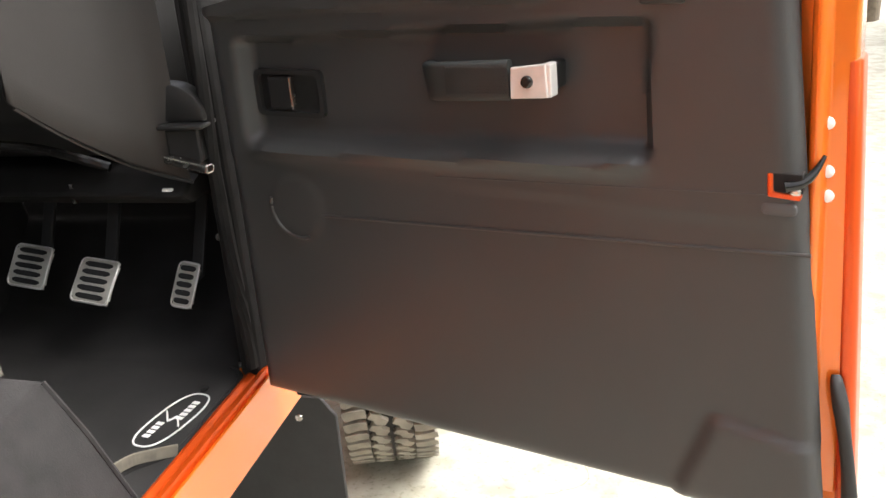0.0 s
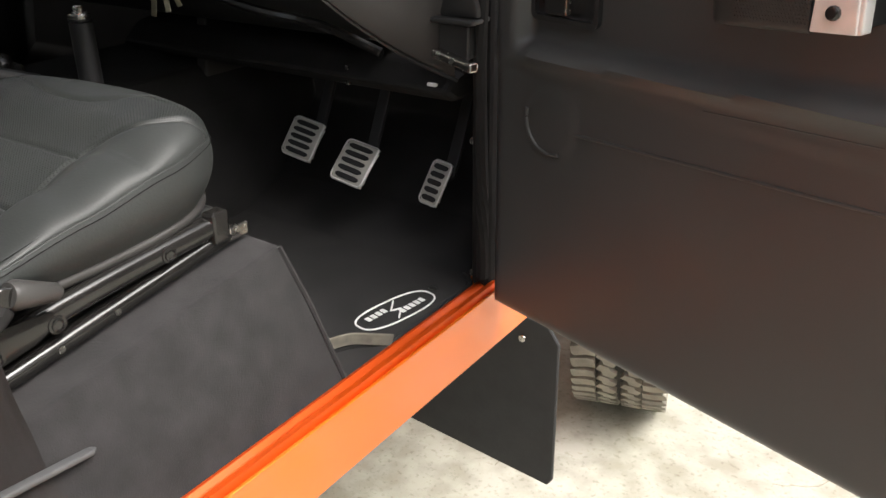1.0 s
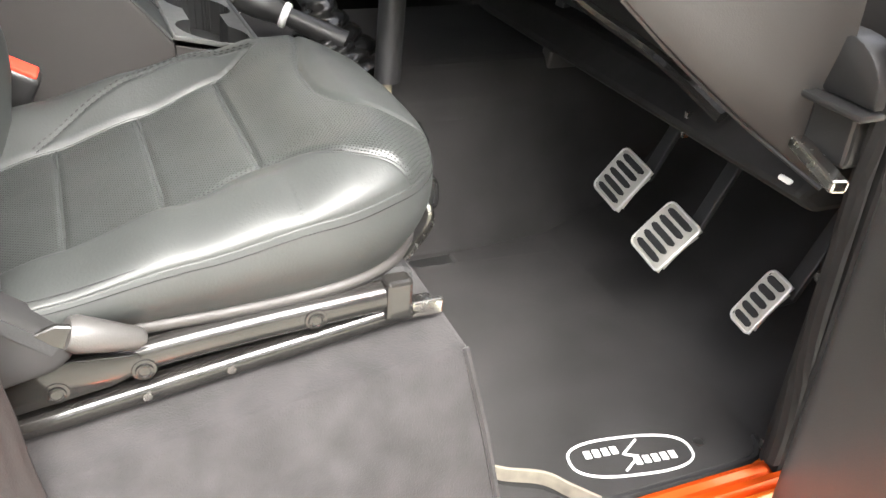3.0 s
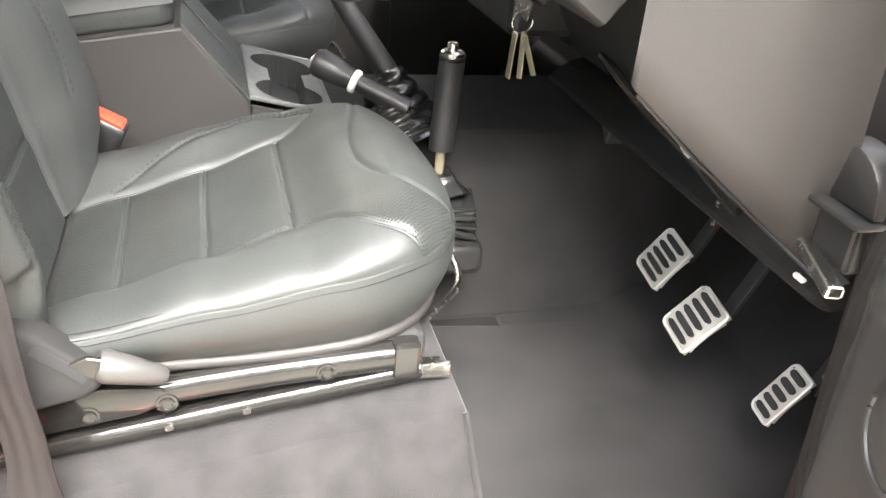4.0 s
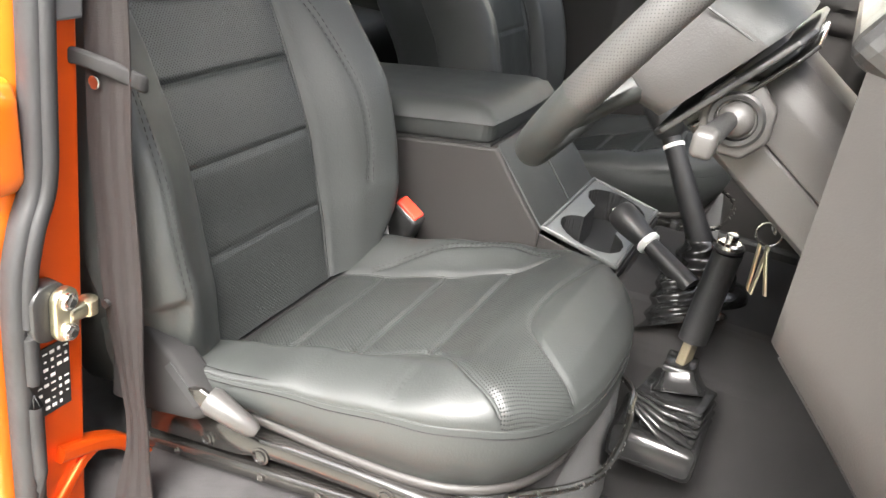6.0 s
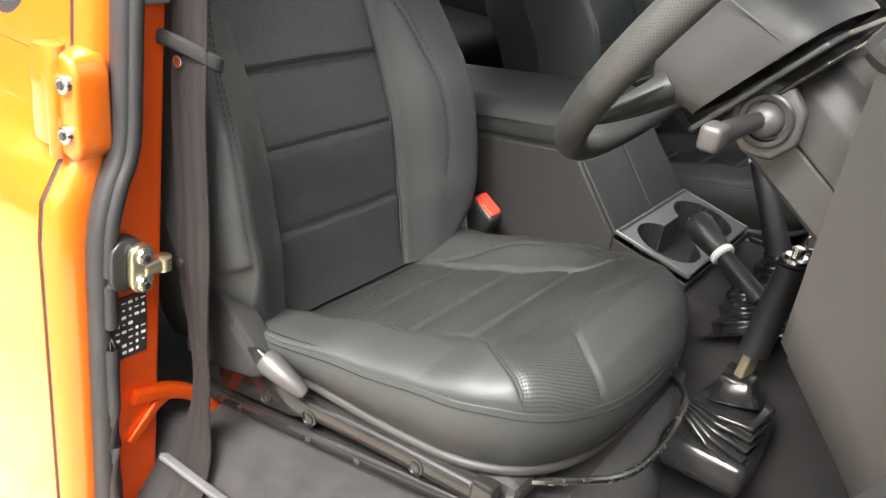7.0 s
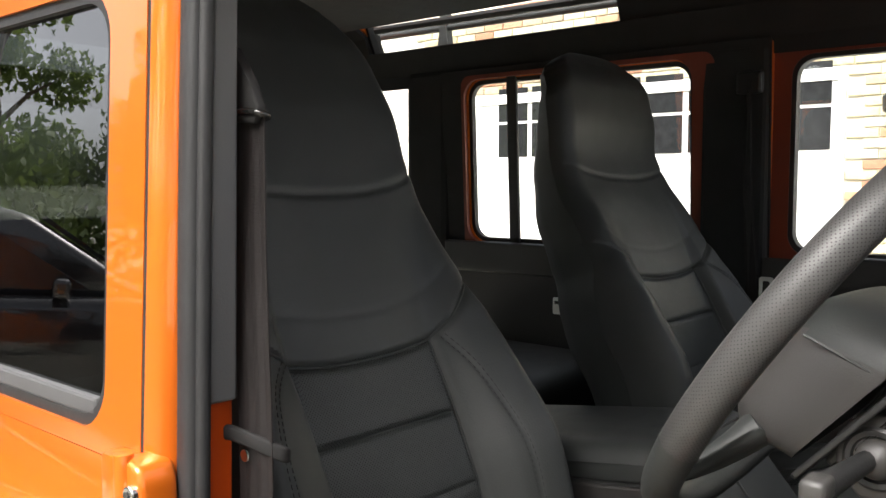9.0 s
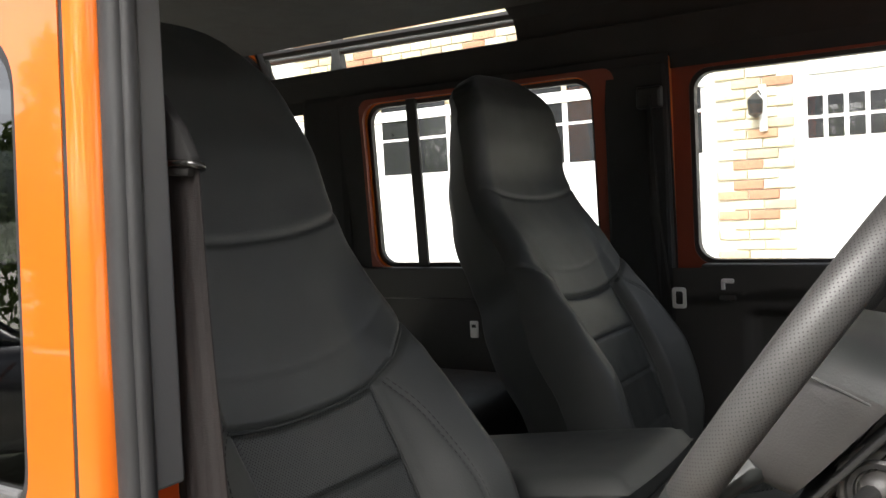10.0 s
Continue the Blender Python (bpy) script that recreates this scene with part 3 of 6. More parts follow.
def hinge():
    h = part("hinge", box((0.026, 0.036, 0.094), (0.780, -0.7700, 1.197), 0.006), PAINT, rdr, "orange painted steel hinge with two bright bolts", smooth=40)
    part("hinge_leaf", prism([(-0.7510, 1.247), (-0.7250, 1.240), (-0.7190, 1.225), (-0.7160, 1.159), (-0.7250, 1.145), (-0.7520, 1.149)], "x", 0.755, 0.792, 0.006, 3), PAINT, h, smooth=40)
    part("pin", cyl(0.009, 0.104, pose(0.790, -0.7495, 1.197), 14, bevel=0.002), PAINT, h, smooth=40)
    for z in (1.217, 1.171):
        part("bolt", cyl(0.0085, 0.008, pose(0.794, -0.7310, z, 0, 90, 0), 16, bevel=0.002), STEEL, h, "bright socket bolt")
        part("bolt_socket", cyl(0.004, 0.002, pose(0.7985, -0.7310, z, 0, 90, 0), 6), BLACKSTEEL, h)


hinge()


def roof_rack():
    r = thing("roof_rack", "black roof rack rail clamped to the gutter", "roof rack")
    part("rail", tube([(-0.83, -2.7, 1.950), (-0.83, -0.3, 1.937)], 0.011, 10), PLASTIC, r, smooth=60)
    for y in (-2.6, -1.775, -0.5):
        part("foot", prism([(y - 0.035, 1.812), (y + 0.035, 1.812), (y + 0.016, 1.93), (y + 0.012, 2.03), (y - 0.012, 2.03), (y - 0.016, 1.93)], "x", -0.842, -0.815, 0.003), PLASTIC, r)


roof_rack()


def striker():
    st = thing("door_striker", "zinc door striker on a black spacer on the door pillar", "striker")
    part("spacer", prism(rounded(0.038, 0.056, 0.016, 5, (0.757, 1.042)), "y", -0.7140, -0.6960, 0.003), PLASTIC, st, smooth=40)
    part("plate", prism(rounded(0.026, 0.052, 0.012, 5, (0.748, 1.040)), "y", -0.6960, -0.6860, 0.003), ZINC, st, smooth=40)
    part("peg", box((0.030, 0.014, 0.016), (0.733, -0.6910, 1.037), 0.005, 3), ZINC, st, smooth=50)
    part("peg_tip", lathe([(0.005, -0.009), (0.009, -0.007), (0.009, 0.007), (0.005, 0.009)], pose(0.722, -0.6910, 1.037), 14), ZINC, st, smooth=50)
    for z in (1.055, 1.025):
        part("bolt", cyl(0.0085, 0.008, pose(0.749, -0.6840, z, 90), 14, bevel=0.003), STEEL, st)
        part("bolt_socket", cyl(0.004, 0.002, pose(0.749, -0.6795, z, 90), 6), BLACKSTEEL, st)
    lab = thing("warning_label", "black label with rows of small white symbols on the pillar", "label")
    part("sheet", box((0.040, 0.0012, 0.072), (0.7455, -0.7128, 0.962)), PLASTIC, lab)
    for r in range(8):
        for c in range(5):
            if random.random() < 0.75:
                part("print_bar", box((random.choice((0.0026, 0.0048)), 0.0008, random.choice((0.0012, 0.0030))), (0.7300 + c * 0.0077, -0.7118, 0.9915 - r * 0.0083)), WHITE, lab)


striker()


# ---- seats ----
SEWN = {}


def upholstery(seat, names, nu, nv, where, region, seams, sheet):
    """A sewn surface: a fine grid, sunk along its seams and split into its panels."""
    pts = []
    for i in range(nu + 1):
        row = []
        for j in range(nv + 1):
            p, nrm, q = where(i / nu * 2 - 1, j / nv * 2 - 1)
            if (sheet, i, j) not in SEWN:
                d = 0.0
                for line, depth, width in seams:
                    k = seg_dist(q, line) / width
                    if k < 3:
                        d = max(d, depth * math.exp(-k * k))
                SEWN[(sheet, i, j)] = d
            d = SEWN[(sheet, i, j)]
            w = noise.noise(Vector((q[0] * 9, q[1] * 9, 1.7))) * (0.0008 if sheet == "cushion" else 0.0022) + noise.noise(Vector((q[0] * 24, q[1] * 24, 5.1))) * 0.0008
            row.append((p + nrm * (w - d), q))
        pts.append(row)
    # a map in metres along the leather, counted from the sheet's middle line
    flat = {}
    for j in range(nv + 1):
        run = [0.0]
        for i in range(nu):
            run.append(run[-1] + (pts[i + 1][j][0] - pts[i][j][0]).length)
        for i in range(nu + 1):
            flat[i, j] = run[i] - run[nu // 2]
    along = {}
    for i in range(nu + 1):
        run = 0.0
        for j in range(nv + 1):
            run += (pts[i][j][0] - pts[i][j - 1][0]).length if j else 0.0
            along[i, j] = run
    for name, mat in names.items():
        bm = bmesh.new()
        lay = bm.loops.layers.uv.new("UVMap")
        vid = {}
        for i in range(nu):
            for j in range(nv):
                q = pts[i][j][1]
                if region(*q) != name:
                    continue
                quad = []
                for a, b in ((i, j), (i + 1, j), (i + 1, j + 1), (i, j + 1)):
                    if (a, b) not in vid:
                        vid[(a, b)] = bm.verts.new(pts[a][b][0])
                    quad.append(vid[(a, b)])
                f = bm.faces.new(quad)
                for lp, (a, b) in zip(f.loops, ((i, j), (i + 1, j), (i + 1, j + 1), (i, j + 1))):
                    lp[lay].uv = (flat[a, b], along[a, b])
        if bm.faces:
            part(name.split(":")[0], bm, mat, seat, smooth=60)
        else:
            bm.free()


def stitches(seat, lines, place, pitch=0.008, side=(0.0022,)):
    """Short thread stitches along lines on the seat's surface."""
    bm = bmesh.new()
    for line in lines:
        pts = spline([(x, y, 0) for x, y in line], 10)
        run = [Vector(p) for p in pts]
        fine = []
        for a, b in zip(run, run[1:]):
            k = max(1, int((b - a).length / 0.0015))
            fine += [a.lerp(b, q / k) for q in range(k)]
        i, stepn = 0, max(2, int(pitch / 0.0015))
        while i + stepn < len(fine):
            a, b = fine[i], fine[i + int(stepn * 0.62)]
            t = (b - a)
            if t.length > 0:
                nrm = Vector((-t.y, t.x, 0)).normalized()
                for o in side:
                    pa, pb = place(a + nrm * o), place(b + nrm * o)
                    tube([pa, pb], 0.0005, 4, bm=bm)
            i += stepn
    part("stitching", bm, THREAD, seat)


def car_seat(name, label, xc, s):
    """A high-backed leather car seat; s: the side on which its door lies."""
    seat = thing(name, label, "car seat", "front seats")
    W, V0, VF = 0.207, -0.42, 0.158
    crown = [(-0.70, 0.905), (-0.60, 0.935), (-0.51, 0.965), (-0.43, 0.999), (-0.37, 1.030), (-0.33, 1.040), (-0.29, 1.034), (-0.26, 1.020)]
    rim_z = [(-0.70, 0.942), (-0.62, 0.954), (-0.50, 0.976), (-0.40, 0.996), (-0.34, 1.004), (-0.28, 1.002), (-0.26, 1.0)]

    def outline(u):
        return V0 + VF * max(0.0, 1 - (min(1.0, abs(u) / W)) ** 2.6) ** (1 / 2.6)

    def rim_gap(u, v):
        """Rough distance inwards from the cushion's sewn rim."""
        if v < V0:
            return W - abs(u)
        return (1 - ((abs(u) / W) ** 2.6 + ((v - V0) / VF) ** 2.6) ** (1 / 2.6)) * 0.175

    def top(u, v):
        z = lerp_table(crown, v)
        z += 0.030 * step(0.098, 0.150, u) * (1 - 0.9 * step(-0.54, -0.36, v))
        z += 0.036 * step(0.100, 0.185, -u) * (1 - 0.9 * step(-0.52, -0.34, v))
        k = min(1.0, max(0.0, rim_gap(u, v) / 0.062))
        lip = lerp_table(rim_z, v)
        return lip + (z - lip) * (1 - (1 - k) ** 2.1) ** (1 / 2.1)

    def cushion(a, b):
        u = W * math.sin(math.pi / 2 * a)
        v = -0.70 + (outline(u) + 0.70) * (b + 1) / 2
        return Vector((xc + s * u, v, top(u, v))), Vector((0, 0, 1)), (u, v)

    outer = [(0.101, -0.72), (0.100, -0.50), (0.102, -0.43), (0.118, -0.402), (0.145, -0.380), (0.165, -0.352), (0.178, -0.326), (0.186, -0.305)]
    inner = [(-0.118, -0.72), (-0.119, -0.52), (-0.119, -0.440), (-0.127, -0.410), (-0.147, -0.386)]
    pad = [(-0.21, -0.318), (-0.16, -0.332), (-0.116, -0.341), (-0.06, -0.354), (0.0, -0.358), (0.04, -0.350), (0.072, -0.333), (0.095, -0.308), (0.110, -0.278), (0.114, -0.262)]
    leaf = [(-0.147, -0.386), (-0.163, -0.425), (-0.168, -0.487), (-0.150, -0.56), (-0.118, -0.62)]

    def smooth2(line):
        return [(p.x, p.y) for p in spline([(x, y, 0) for x, y in line], 5)]

    o2, i2, p2, l2 = smooth2(outer), smooth2(inner), smooth2(pad), smooth2(leaf)
    cross = [[(-0.118, y), (0.102, y)] for y in (-0.430, -0.511, -0.595)]
    seams = [(o2, 0.005, 0.003), (i2, 0.005, 0.003), (p2, 0.0035, 0.003), (l2, 0.002, 0.003)] + [(c, 0.004, 0.0028) for c in cross]

    def edge_u(line, v):
        best = line[0][0]
        for (ua, va), (ub, vb) in zip(line, line[1:]):
            if va <= v <= vb:
                return ua + (ub - ua) * (v - va) / max(1e-6, vb - va)
        return line[-1][0] if v > line[-1][1] else best

    def pad_v(u):
        for (ua, va), (ub, vb) in zip(p2, p2[1:]):
            if ua <= u <= ub:
                return va + (vb - va) * (u - ua) / max(1e-6, ub - ua)
        return 0.0

    def region(u, v):
        if u > edge_u(o2, v):
            return "side_bolster"
        if v > pad_v(u):
            return "front_pad"
        if v < -0.386 and u < edge_u(i2, v):
            return "inner_bolster"
        if v > -0.430:
            return "front_panel"
        return "seat_panel:%d" % (0 if v > -0.511 else 1 if v > -0.595 else 2)

    upholstery(seat, {"side_bolster": LEATHER, "inner_bolster": LEATHER, "front_pad": LEATHER, "front_panel": PERF,
                      "seat_panel:0": PERF, "seat_panel:1": PERF, "seat_panel:2": PERF}, 190, 190, cushion, region, seams, "cushion")
    for line in [o2, i2, p2] + cross:
        pts3 = []
        for (ua, va), (ub, vb) in zip(line, line[1:]):
            for k in range(6):
                u_, v_ = ua + (ub - ua) * k / 6, va + (vb - va) * k / 6
                if rim_gap(u_, v_) > 0.004 and v_ > -0.69:
                    pts3.append(Vector((xc + s * u_, v_, top(u_, v_) - 0.0046)))
        part("seam", tube(pts3, 0.0019, 6), LEATHER, seat)
    # skirt round the cushion, below the sewn rim
    def skirt(u, f, out=0.0):
        """A point on the skirt: u runs along the rim, f down it."""
        q = max(-1.0, min(1.0, u))
        if abs(u) <= 1:
            x = W * math.sin(math.pi / 2 * q)
            v = outline(x)
        else:
            x = math.copysign(W, u)
            v = V0 - (abs(u) - 1) * 0.28
        dx, dy = (x / W) ** 3 if abs(u) <= 1 else math.copysign(1, u), max(0.0, v - V0) / VF
        m_ = max(0.2, math.hypot(dx, dy))
        z = lerp_table(rim_z, v)
        low = 0.912 + 0.010 * step(-0.5, -0.3, v)
        o = 0.006 * math.sin(math.pi * min(1, f * 1.1)) - 0.020 * f * f + out
        return Vector((xc + s * (x + o * dx / m_), v + o * dy / m_, z + (low - z) * f))

    run = [-2 + 4 * k / 160 for k in range(161)]
    rows = [[skirt(u, k / 10) for u in run] for k in range(11)]
    part("cushion_side", patch(rows), LEATHER, seat, smooth=70)
    part("cushion_base", box((0.36, 0.36, 0.03), (xc, -0.49, 0.903), 0.01), PLASTIC, seat)
    part("rim_seam", tube([skirt(u, 0.02, -0.0004) for u in run], 0.0010, 6), LEATHER, seat)
    part("cushion_lip", tube([skirt(u, 0.98, 0.002) for u in run[::2]], 0.006, 8), KNEE, seat, "dull grey lower lip of the cushion", smooth=60)
    bm = bmesh.new()
    for k in range(0, 400):
        u = -0.2 + 2.2 * k / 400
        for f, o in ((0.09, 0.0012), (-0.06, -0.004)):
            p0, p1 = skirt(u, max(0, f), o), skirt(u + 0.0034, max(0, f), o)
            if f < 0:
                p0, p1 = p0 + Vector((0, 0, 0.0055)), p1 + Vector((0, 0, 0.0055))
            tube([p0, p1], 0.0006, 4, bm=bm)
    part("stitching", bm, THREAD, seat)

    def on_cushion(q):
        return Vector((xc + s * q.x, q.y, top(q.x, q.y) + 0.0012))

    stitches(seat, [leaf], on_cushion, 0.007, (-0.003, 0.003))

    # backrest and its built-in headrest
    lean = radians(23.6 if s > 0 else 24.5)
    tuck = 0.0 if s > 0 else 0.046            # the passenger headrest is shorter and bows forward
    B0 = Vector((xc + 0.016, -0.642, 0.93)) if s > 0 else Vector((xc + 0.020, -0.668, 0.960))
    UP, FW = Vector((0, -math.sin(lean), math.cos(lean))), Vector((0, math.cos(lean), math.sin(lean)))
    halfw = [(0.0, 0.212), (0.06, 0.240), (0.15, 0.258), (0.26, 0.256), (0.36, 0.240), (0.44, 0.210), (0.53, 0.195), (0.61, 0.183), (0.64, 0.180), (0.72, 0.182), (0.78, 0.176), (0.82, 0.163), (0.85, 0.149), (0.872, 0.131), (0.888, 0.108), (0.898, 0.082), (0.904, 0.050), (0.906, 0.022)]
    bolst = [(0.0, 0.045), (0.1, 0.070), (0.22, 0.072), (0.32, 0.056), (0.40, 0.038), (0.46, 0.018), (0.57, 0.0), (0.9, 0.0)]
    sag = [(0.0, -0.022), (0.10, -0.009), (0.20, 0.002), (0.30, 0.003), (0.4, 0.0), (0.5, 0.0), (0.62, 0.006), (0.70, 0.010), (0.80, 0.004), (0.87, -0.012)]
    S1 = 0.906

    def back(a, b):
        sp = S1 * (b + 1) / 2
        w = lerp_table(halfw, sp) * (1 - 0.10 * step(0.0, 0.3, a) * (1 - step(0.36, 0.5, sp)) + 0.07 * step(0.0, 0.3, -a) * step(0.34, 0.46, sp))
        u = w * a
        lo = 0.80 + 0.02 * step(0.30, 0.46, sp) + (0.08 if tuck and a < 0 and sp < 0.46 else 0.0) * (1 - step(0.30, 0.46, sp))
        e = min(0.999, max(0.0, (abs(a) - lo) / (1 - lo)))
        et = min(0.999, max(0.0, (sp - 0.82) / (S1 - 0.82)))
        f = lerp_table(sag, sp) + lerp_table(bolst, sp) * (0.45 * step(0.112, 0.134, u) + 0.55 * step(0.122, 0.222, u) + 0.35 * step(0.110, 0.160, -u) + 0.65 * step(0.120, 0.215, -u)) - (0.100 - 0.055 * step(0.30, 0.46, sp)) * (1 - math.sqrt(1 - e * e)) * min(1.0, w / 0.15) - 0.024 * (1 - math.sqrt(1 - et * et))
        f -= 0.012 * step(0.190, 0.194, u) * (1 - step(0.086, 0.091, sp))      # the cover ends in a hem above the recliner
        f += tuck * (0.85 * step(0.64, 0.86, sp) - 0.25 * step(0.50, 0.60, sp) * (1 - step(0.62, 0.72, sp)))
        return B0 + Vector((s * u, 0, 0)) + UP * (sp - tuck * step(0.62, S1, sp)) + FW * f, FW, (u, sp)

    edge_o = [(0.116, 0.0), (0.120, 0.10), (0.121, 0.25), (0.117, 0.382)]
    hr = [(-0.117, 0.384), (-0.06, 0.376), (0.0, 0.374), (0.06, 0.376), (0.117, 0.384)]
    wing = [(0.117, 0.384), (0.15, 0.402), (0.18, 0.428), (0.23, 0.470)]
    smile = [(-0.19, 0.485), (-0.12, 0.445), (0.0, 0.430), (0.12, 0.445), (0.19, 0.485)]
    crease = [(-0.185, 0.622), (-0.15, 0.602), (-0.06, 0.588), (0.06, 0.588), (0.15, 0.602), (0.185, 0.622)]

    def backstitch(sgn, k):
        """The double row of stitching down a bolster."""
        return [(sgn * 0.172 * k, 0.09 if sgn > 0 else 0.11), (sgn * 0.178 * k, 0.16), (sgn * 0.174 * k, 0.25), (sgn * 0.154 * k, 0.34), (sgn * 0.128, 0.393)]

    def mir(line):
        return [(-x, y) for x, y in line]

    bseams = [(smooth2(edge_o), 0.007, 0.0035), (smooth2(mir(edge_o)), 0.007, 0.0035), (smooth2(hr), 0.006, 0.004), (smooth2(wing), 0.006, 0.0036),
              (smooth2(mir(wing)), 0.006, 0.0036), (smooth2(smile), 0.0010, 0.004), (smooth2(crease), 0.0034, 0.0042),
              (smooth2(backstitch(-1, 0.98)), 0.0016, 0.003), (smooth2(backstitch(1, 1.12)), 0.0016, 0.003)]
    bseams += [([(-0.114, y), (0.114, y)], 0.004, 0.0028) for y in (0.100, 0.195, 0.287)]

    def bregion(u, v):
        if v > 0.384 + max(0.0, abs(u) - 0.117) * 0.78 - (0.009 if abs(u) < 0.1 else 0):
            return "headrest"
        w = lerp_table([(y, x) for x, y in edge_o], v)
        if abs(u) > w:
            return "back_bolster" if u > 0 else "inner_back_bolster"
        return "back_panel:%d" % (0 if v < 0.100 else 1 if v < 0.195 else 2 if v < 0.287 else 3)

    upholstery(seat, {"headrest": LEATHER, "back_bolster": LEATHER, "inner_back_bolster": LEATHER, "back_panel:0": PERF, "back_panel:1": PERF,
                      "back_panel:2": PERF, "back_panel:3": PERF}, 190, 230, back, bregion, bseams, "back")

    def on_back(q):
        w = lerp_table(halfw, q.y)
        a = q.x / w
        if q.x > 0:
            a = q.x / (w * (1 - 0.10 * (1 - step(0.36, 0.5, q.y))))
        else:
            a = q.x / (w * (1 + 0.07 * step(0.34, 0.46, q.y)))
        return back(max(-1.0, min(1.0, a)), 2 * q.y / S1 - 1)[0] + FW * 0.0008

    for sgn, k in ((1, 1.12), (-1, 0.98)):
        stitches(seat, [backstitch(sgn, k)], on_back, 0.008, (-0.003, 0.003))
    for line in [smooth2(edge_o), smooth2(mir(edge_o)), smooth2(hr), smooth2(wing)[:-3], smooth2(mir(wing))[:-3]] + [[(-0.114, y), (0.114, y)] for y in (0.100, 0.195, 0.287)]:
        pts3 = []
        for (ua, va), (ub, vb) in zip(line, line[1:]):
            for k in range(6):
                u_, v_ = ua + (ub - ua) * k / 6, va + (vb - va) * k / 6
                pts3.append(on_back(Vector((u_, v_, 0))) - FW * 0.0058)
        part("seam", tube(pts3, 0.0018, 6, up=(0, 1, 0.1)), LEATHER, seat)
    # rear shell of the backrest
    n2 = 24
    depth = [(0.0, 0.14), (0.25, 0.12), (0.40, 0.135), (0.52, 0.165), (0.62, 0.135), (0.75, 0.105), (0.9, 0.05)]
    if tuck:
        depth = [(0.0, 0.12), (0.25, 0.128), (0.40, 0.135), (0.52, 0.118), (0.62, 0.082), (0.70, 0.066), (0.80, 0.054), (0.9, 0.04)]
    rows = []
    for k in range(61):
        b = -1 + 2 * math.sin(math.pi / 2 * k / 60)
        left, right = back(-1, b)[0], back(1, b)[0]
        sp = S1 * (b + 1) / 2
        row = []
        for j in range(n2 + 1):
            a = -1 + 2 * j / n2
            p = left.lerp(right, 0.5 + (j / n2 - 0.5) * (1 - 0.06 * (1 - abs(a) ** 10) * (1 - step(0.35, 0.5, sp)))) - FW * lerp_table(depth, sp) * (1 - abs(a) ** 10) * (0.12 + 0.88 * math.sqrt(1 - max(0.0, (sp - 0.64) / (S1 - 0.64)) ** 2))
            row.append(p)
        rows.append(row)
    part("back_shell", patch(rows), LEATHER, seat, "black rear shell of the backrest", smooth=60)
    # hinge cover, recline lever and runners on the door side
    X = xc + s * 0.217
    cov = [(-0.715, 1.004), (-0.668, 0.994), (-0.640, 0.972), (-0.612, 0.948), (-0.599, 0.936), (-0.597, 0.922), (-0.612, 0.911), (-0.66, 0.900), (-0.72, 0.895)]
    part("hinge_cover", prism(cov, "x", *sorted((X - s * 0.022, X + s * 0.012)), 0.006, 3), MATTE, seat, "black recliner cover", smooth=35)
    part("lever_slot", box((0.006, 0.050, 0.0105), m=pose(X + s * 0.0102, -0.627, 0.948, -41, 0, 0), bevel=0.0005), HEADLINER, seat, "dark lever slot")
    part("lever_arm", prism([(-0.622, 0.948), (-0.606, 0.953), (-0.594, 0.950), (-0.590, 0.936), (-0.600, 0.930), (-0.610, 0.936)], "x", *sorted((X + s * 0.008, X + s * 0.0135)), 0.001, 1), BLACKSTEEL, seat, "dark steel recline lever")
    part("lever_grip", sweep([(X + s * 0.008, -0.600, 0.9425), (X + s * 0.007, -0.594, 0.940), (X + s * 0.004, -0.572, 0.931), (X + s * 0.001, -0.552, 0.923), (X, -0.547, 0.921)], circle(0.0145, 14), scales=[0.82, 1, 0.82, 0.62, 0.35]), GREYPLASTIC, seat, "charcoal lever grip", smooth=50)
    for q in (1, -1):
        XR = xc + q * s * 0.192
        sect = rounded(0.024, 0.026, 0.009, 3)
        part("upper_runner", sweep(spline([(XR, -0.66, 0.880), (XR, -0.60, 0.884), (XR, -0.52, 0.893), (XR, -0.44, 0.900), (XR, -0.345, 0.906)], 6), sect), BLACKSTEEL, seat, "gloss black seat runner", smooth=50)
        for y, z in ((-0.41, 0.901), (-0.55, 0.882), (-0.615, 0.875)):
            part("bolt", lathe([(0.0098, 0.0), (0.0096, 0.0012), (0.0072, 0.0016), (0.0068, 0.0034), (0.0050, 0.0040), (0.0042, 0.0026), (0.0005, 0.0024)], pose(XR + q * s * 0.012, y, z, 0, q * s * 90, 0), 14), BLACKSTEEL, seat, smooth=50)
        plate = [(-0.690, 0.853), (-0.575, 0.871), (-0.545, 0.884), (-0.552, 0.898), (-0.600, 0.902), (-0.690, 0.893)]
        part("runner_plate", prism(plate, "x", *sorted((XR + q * s * 0.006, XR + q * s * 0.0124)), 0.002, 2), BLACKSTEEL, seat, "black plate behind the runner bolts", smooth=40)
        part("adjuster_bracket", box((0.02, 0.025, 0.04), (XR + q * s * 0.004, -0.335, 0.905), 0.004), BLACKSTEEL, seat)
        XL = xc + q * s * 0.190
        part("lower_runner", sweep([(XL, -0.72, 0.826), (XL, -0.318, 0.888)], rounded(0.022, 0.020, 0.008, 3)), BLACKSTEEL, seat, "gloss black lower seat rail", smooth=50)
        part("runner_stop", box((0.022, 0.026, 0.010), (XL, -0.310, 0.888), 0.003), STEEL, seat)
        part("runner_stop", box((0.006, 0.030, 0.016), (XL + q * s * 0.008, -0.306, 0.889), 0.002), STEEL, seat)
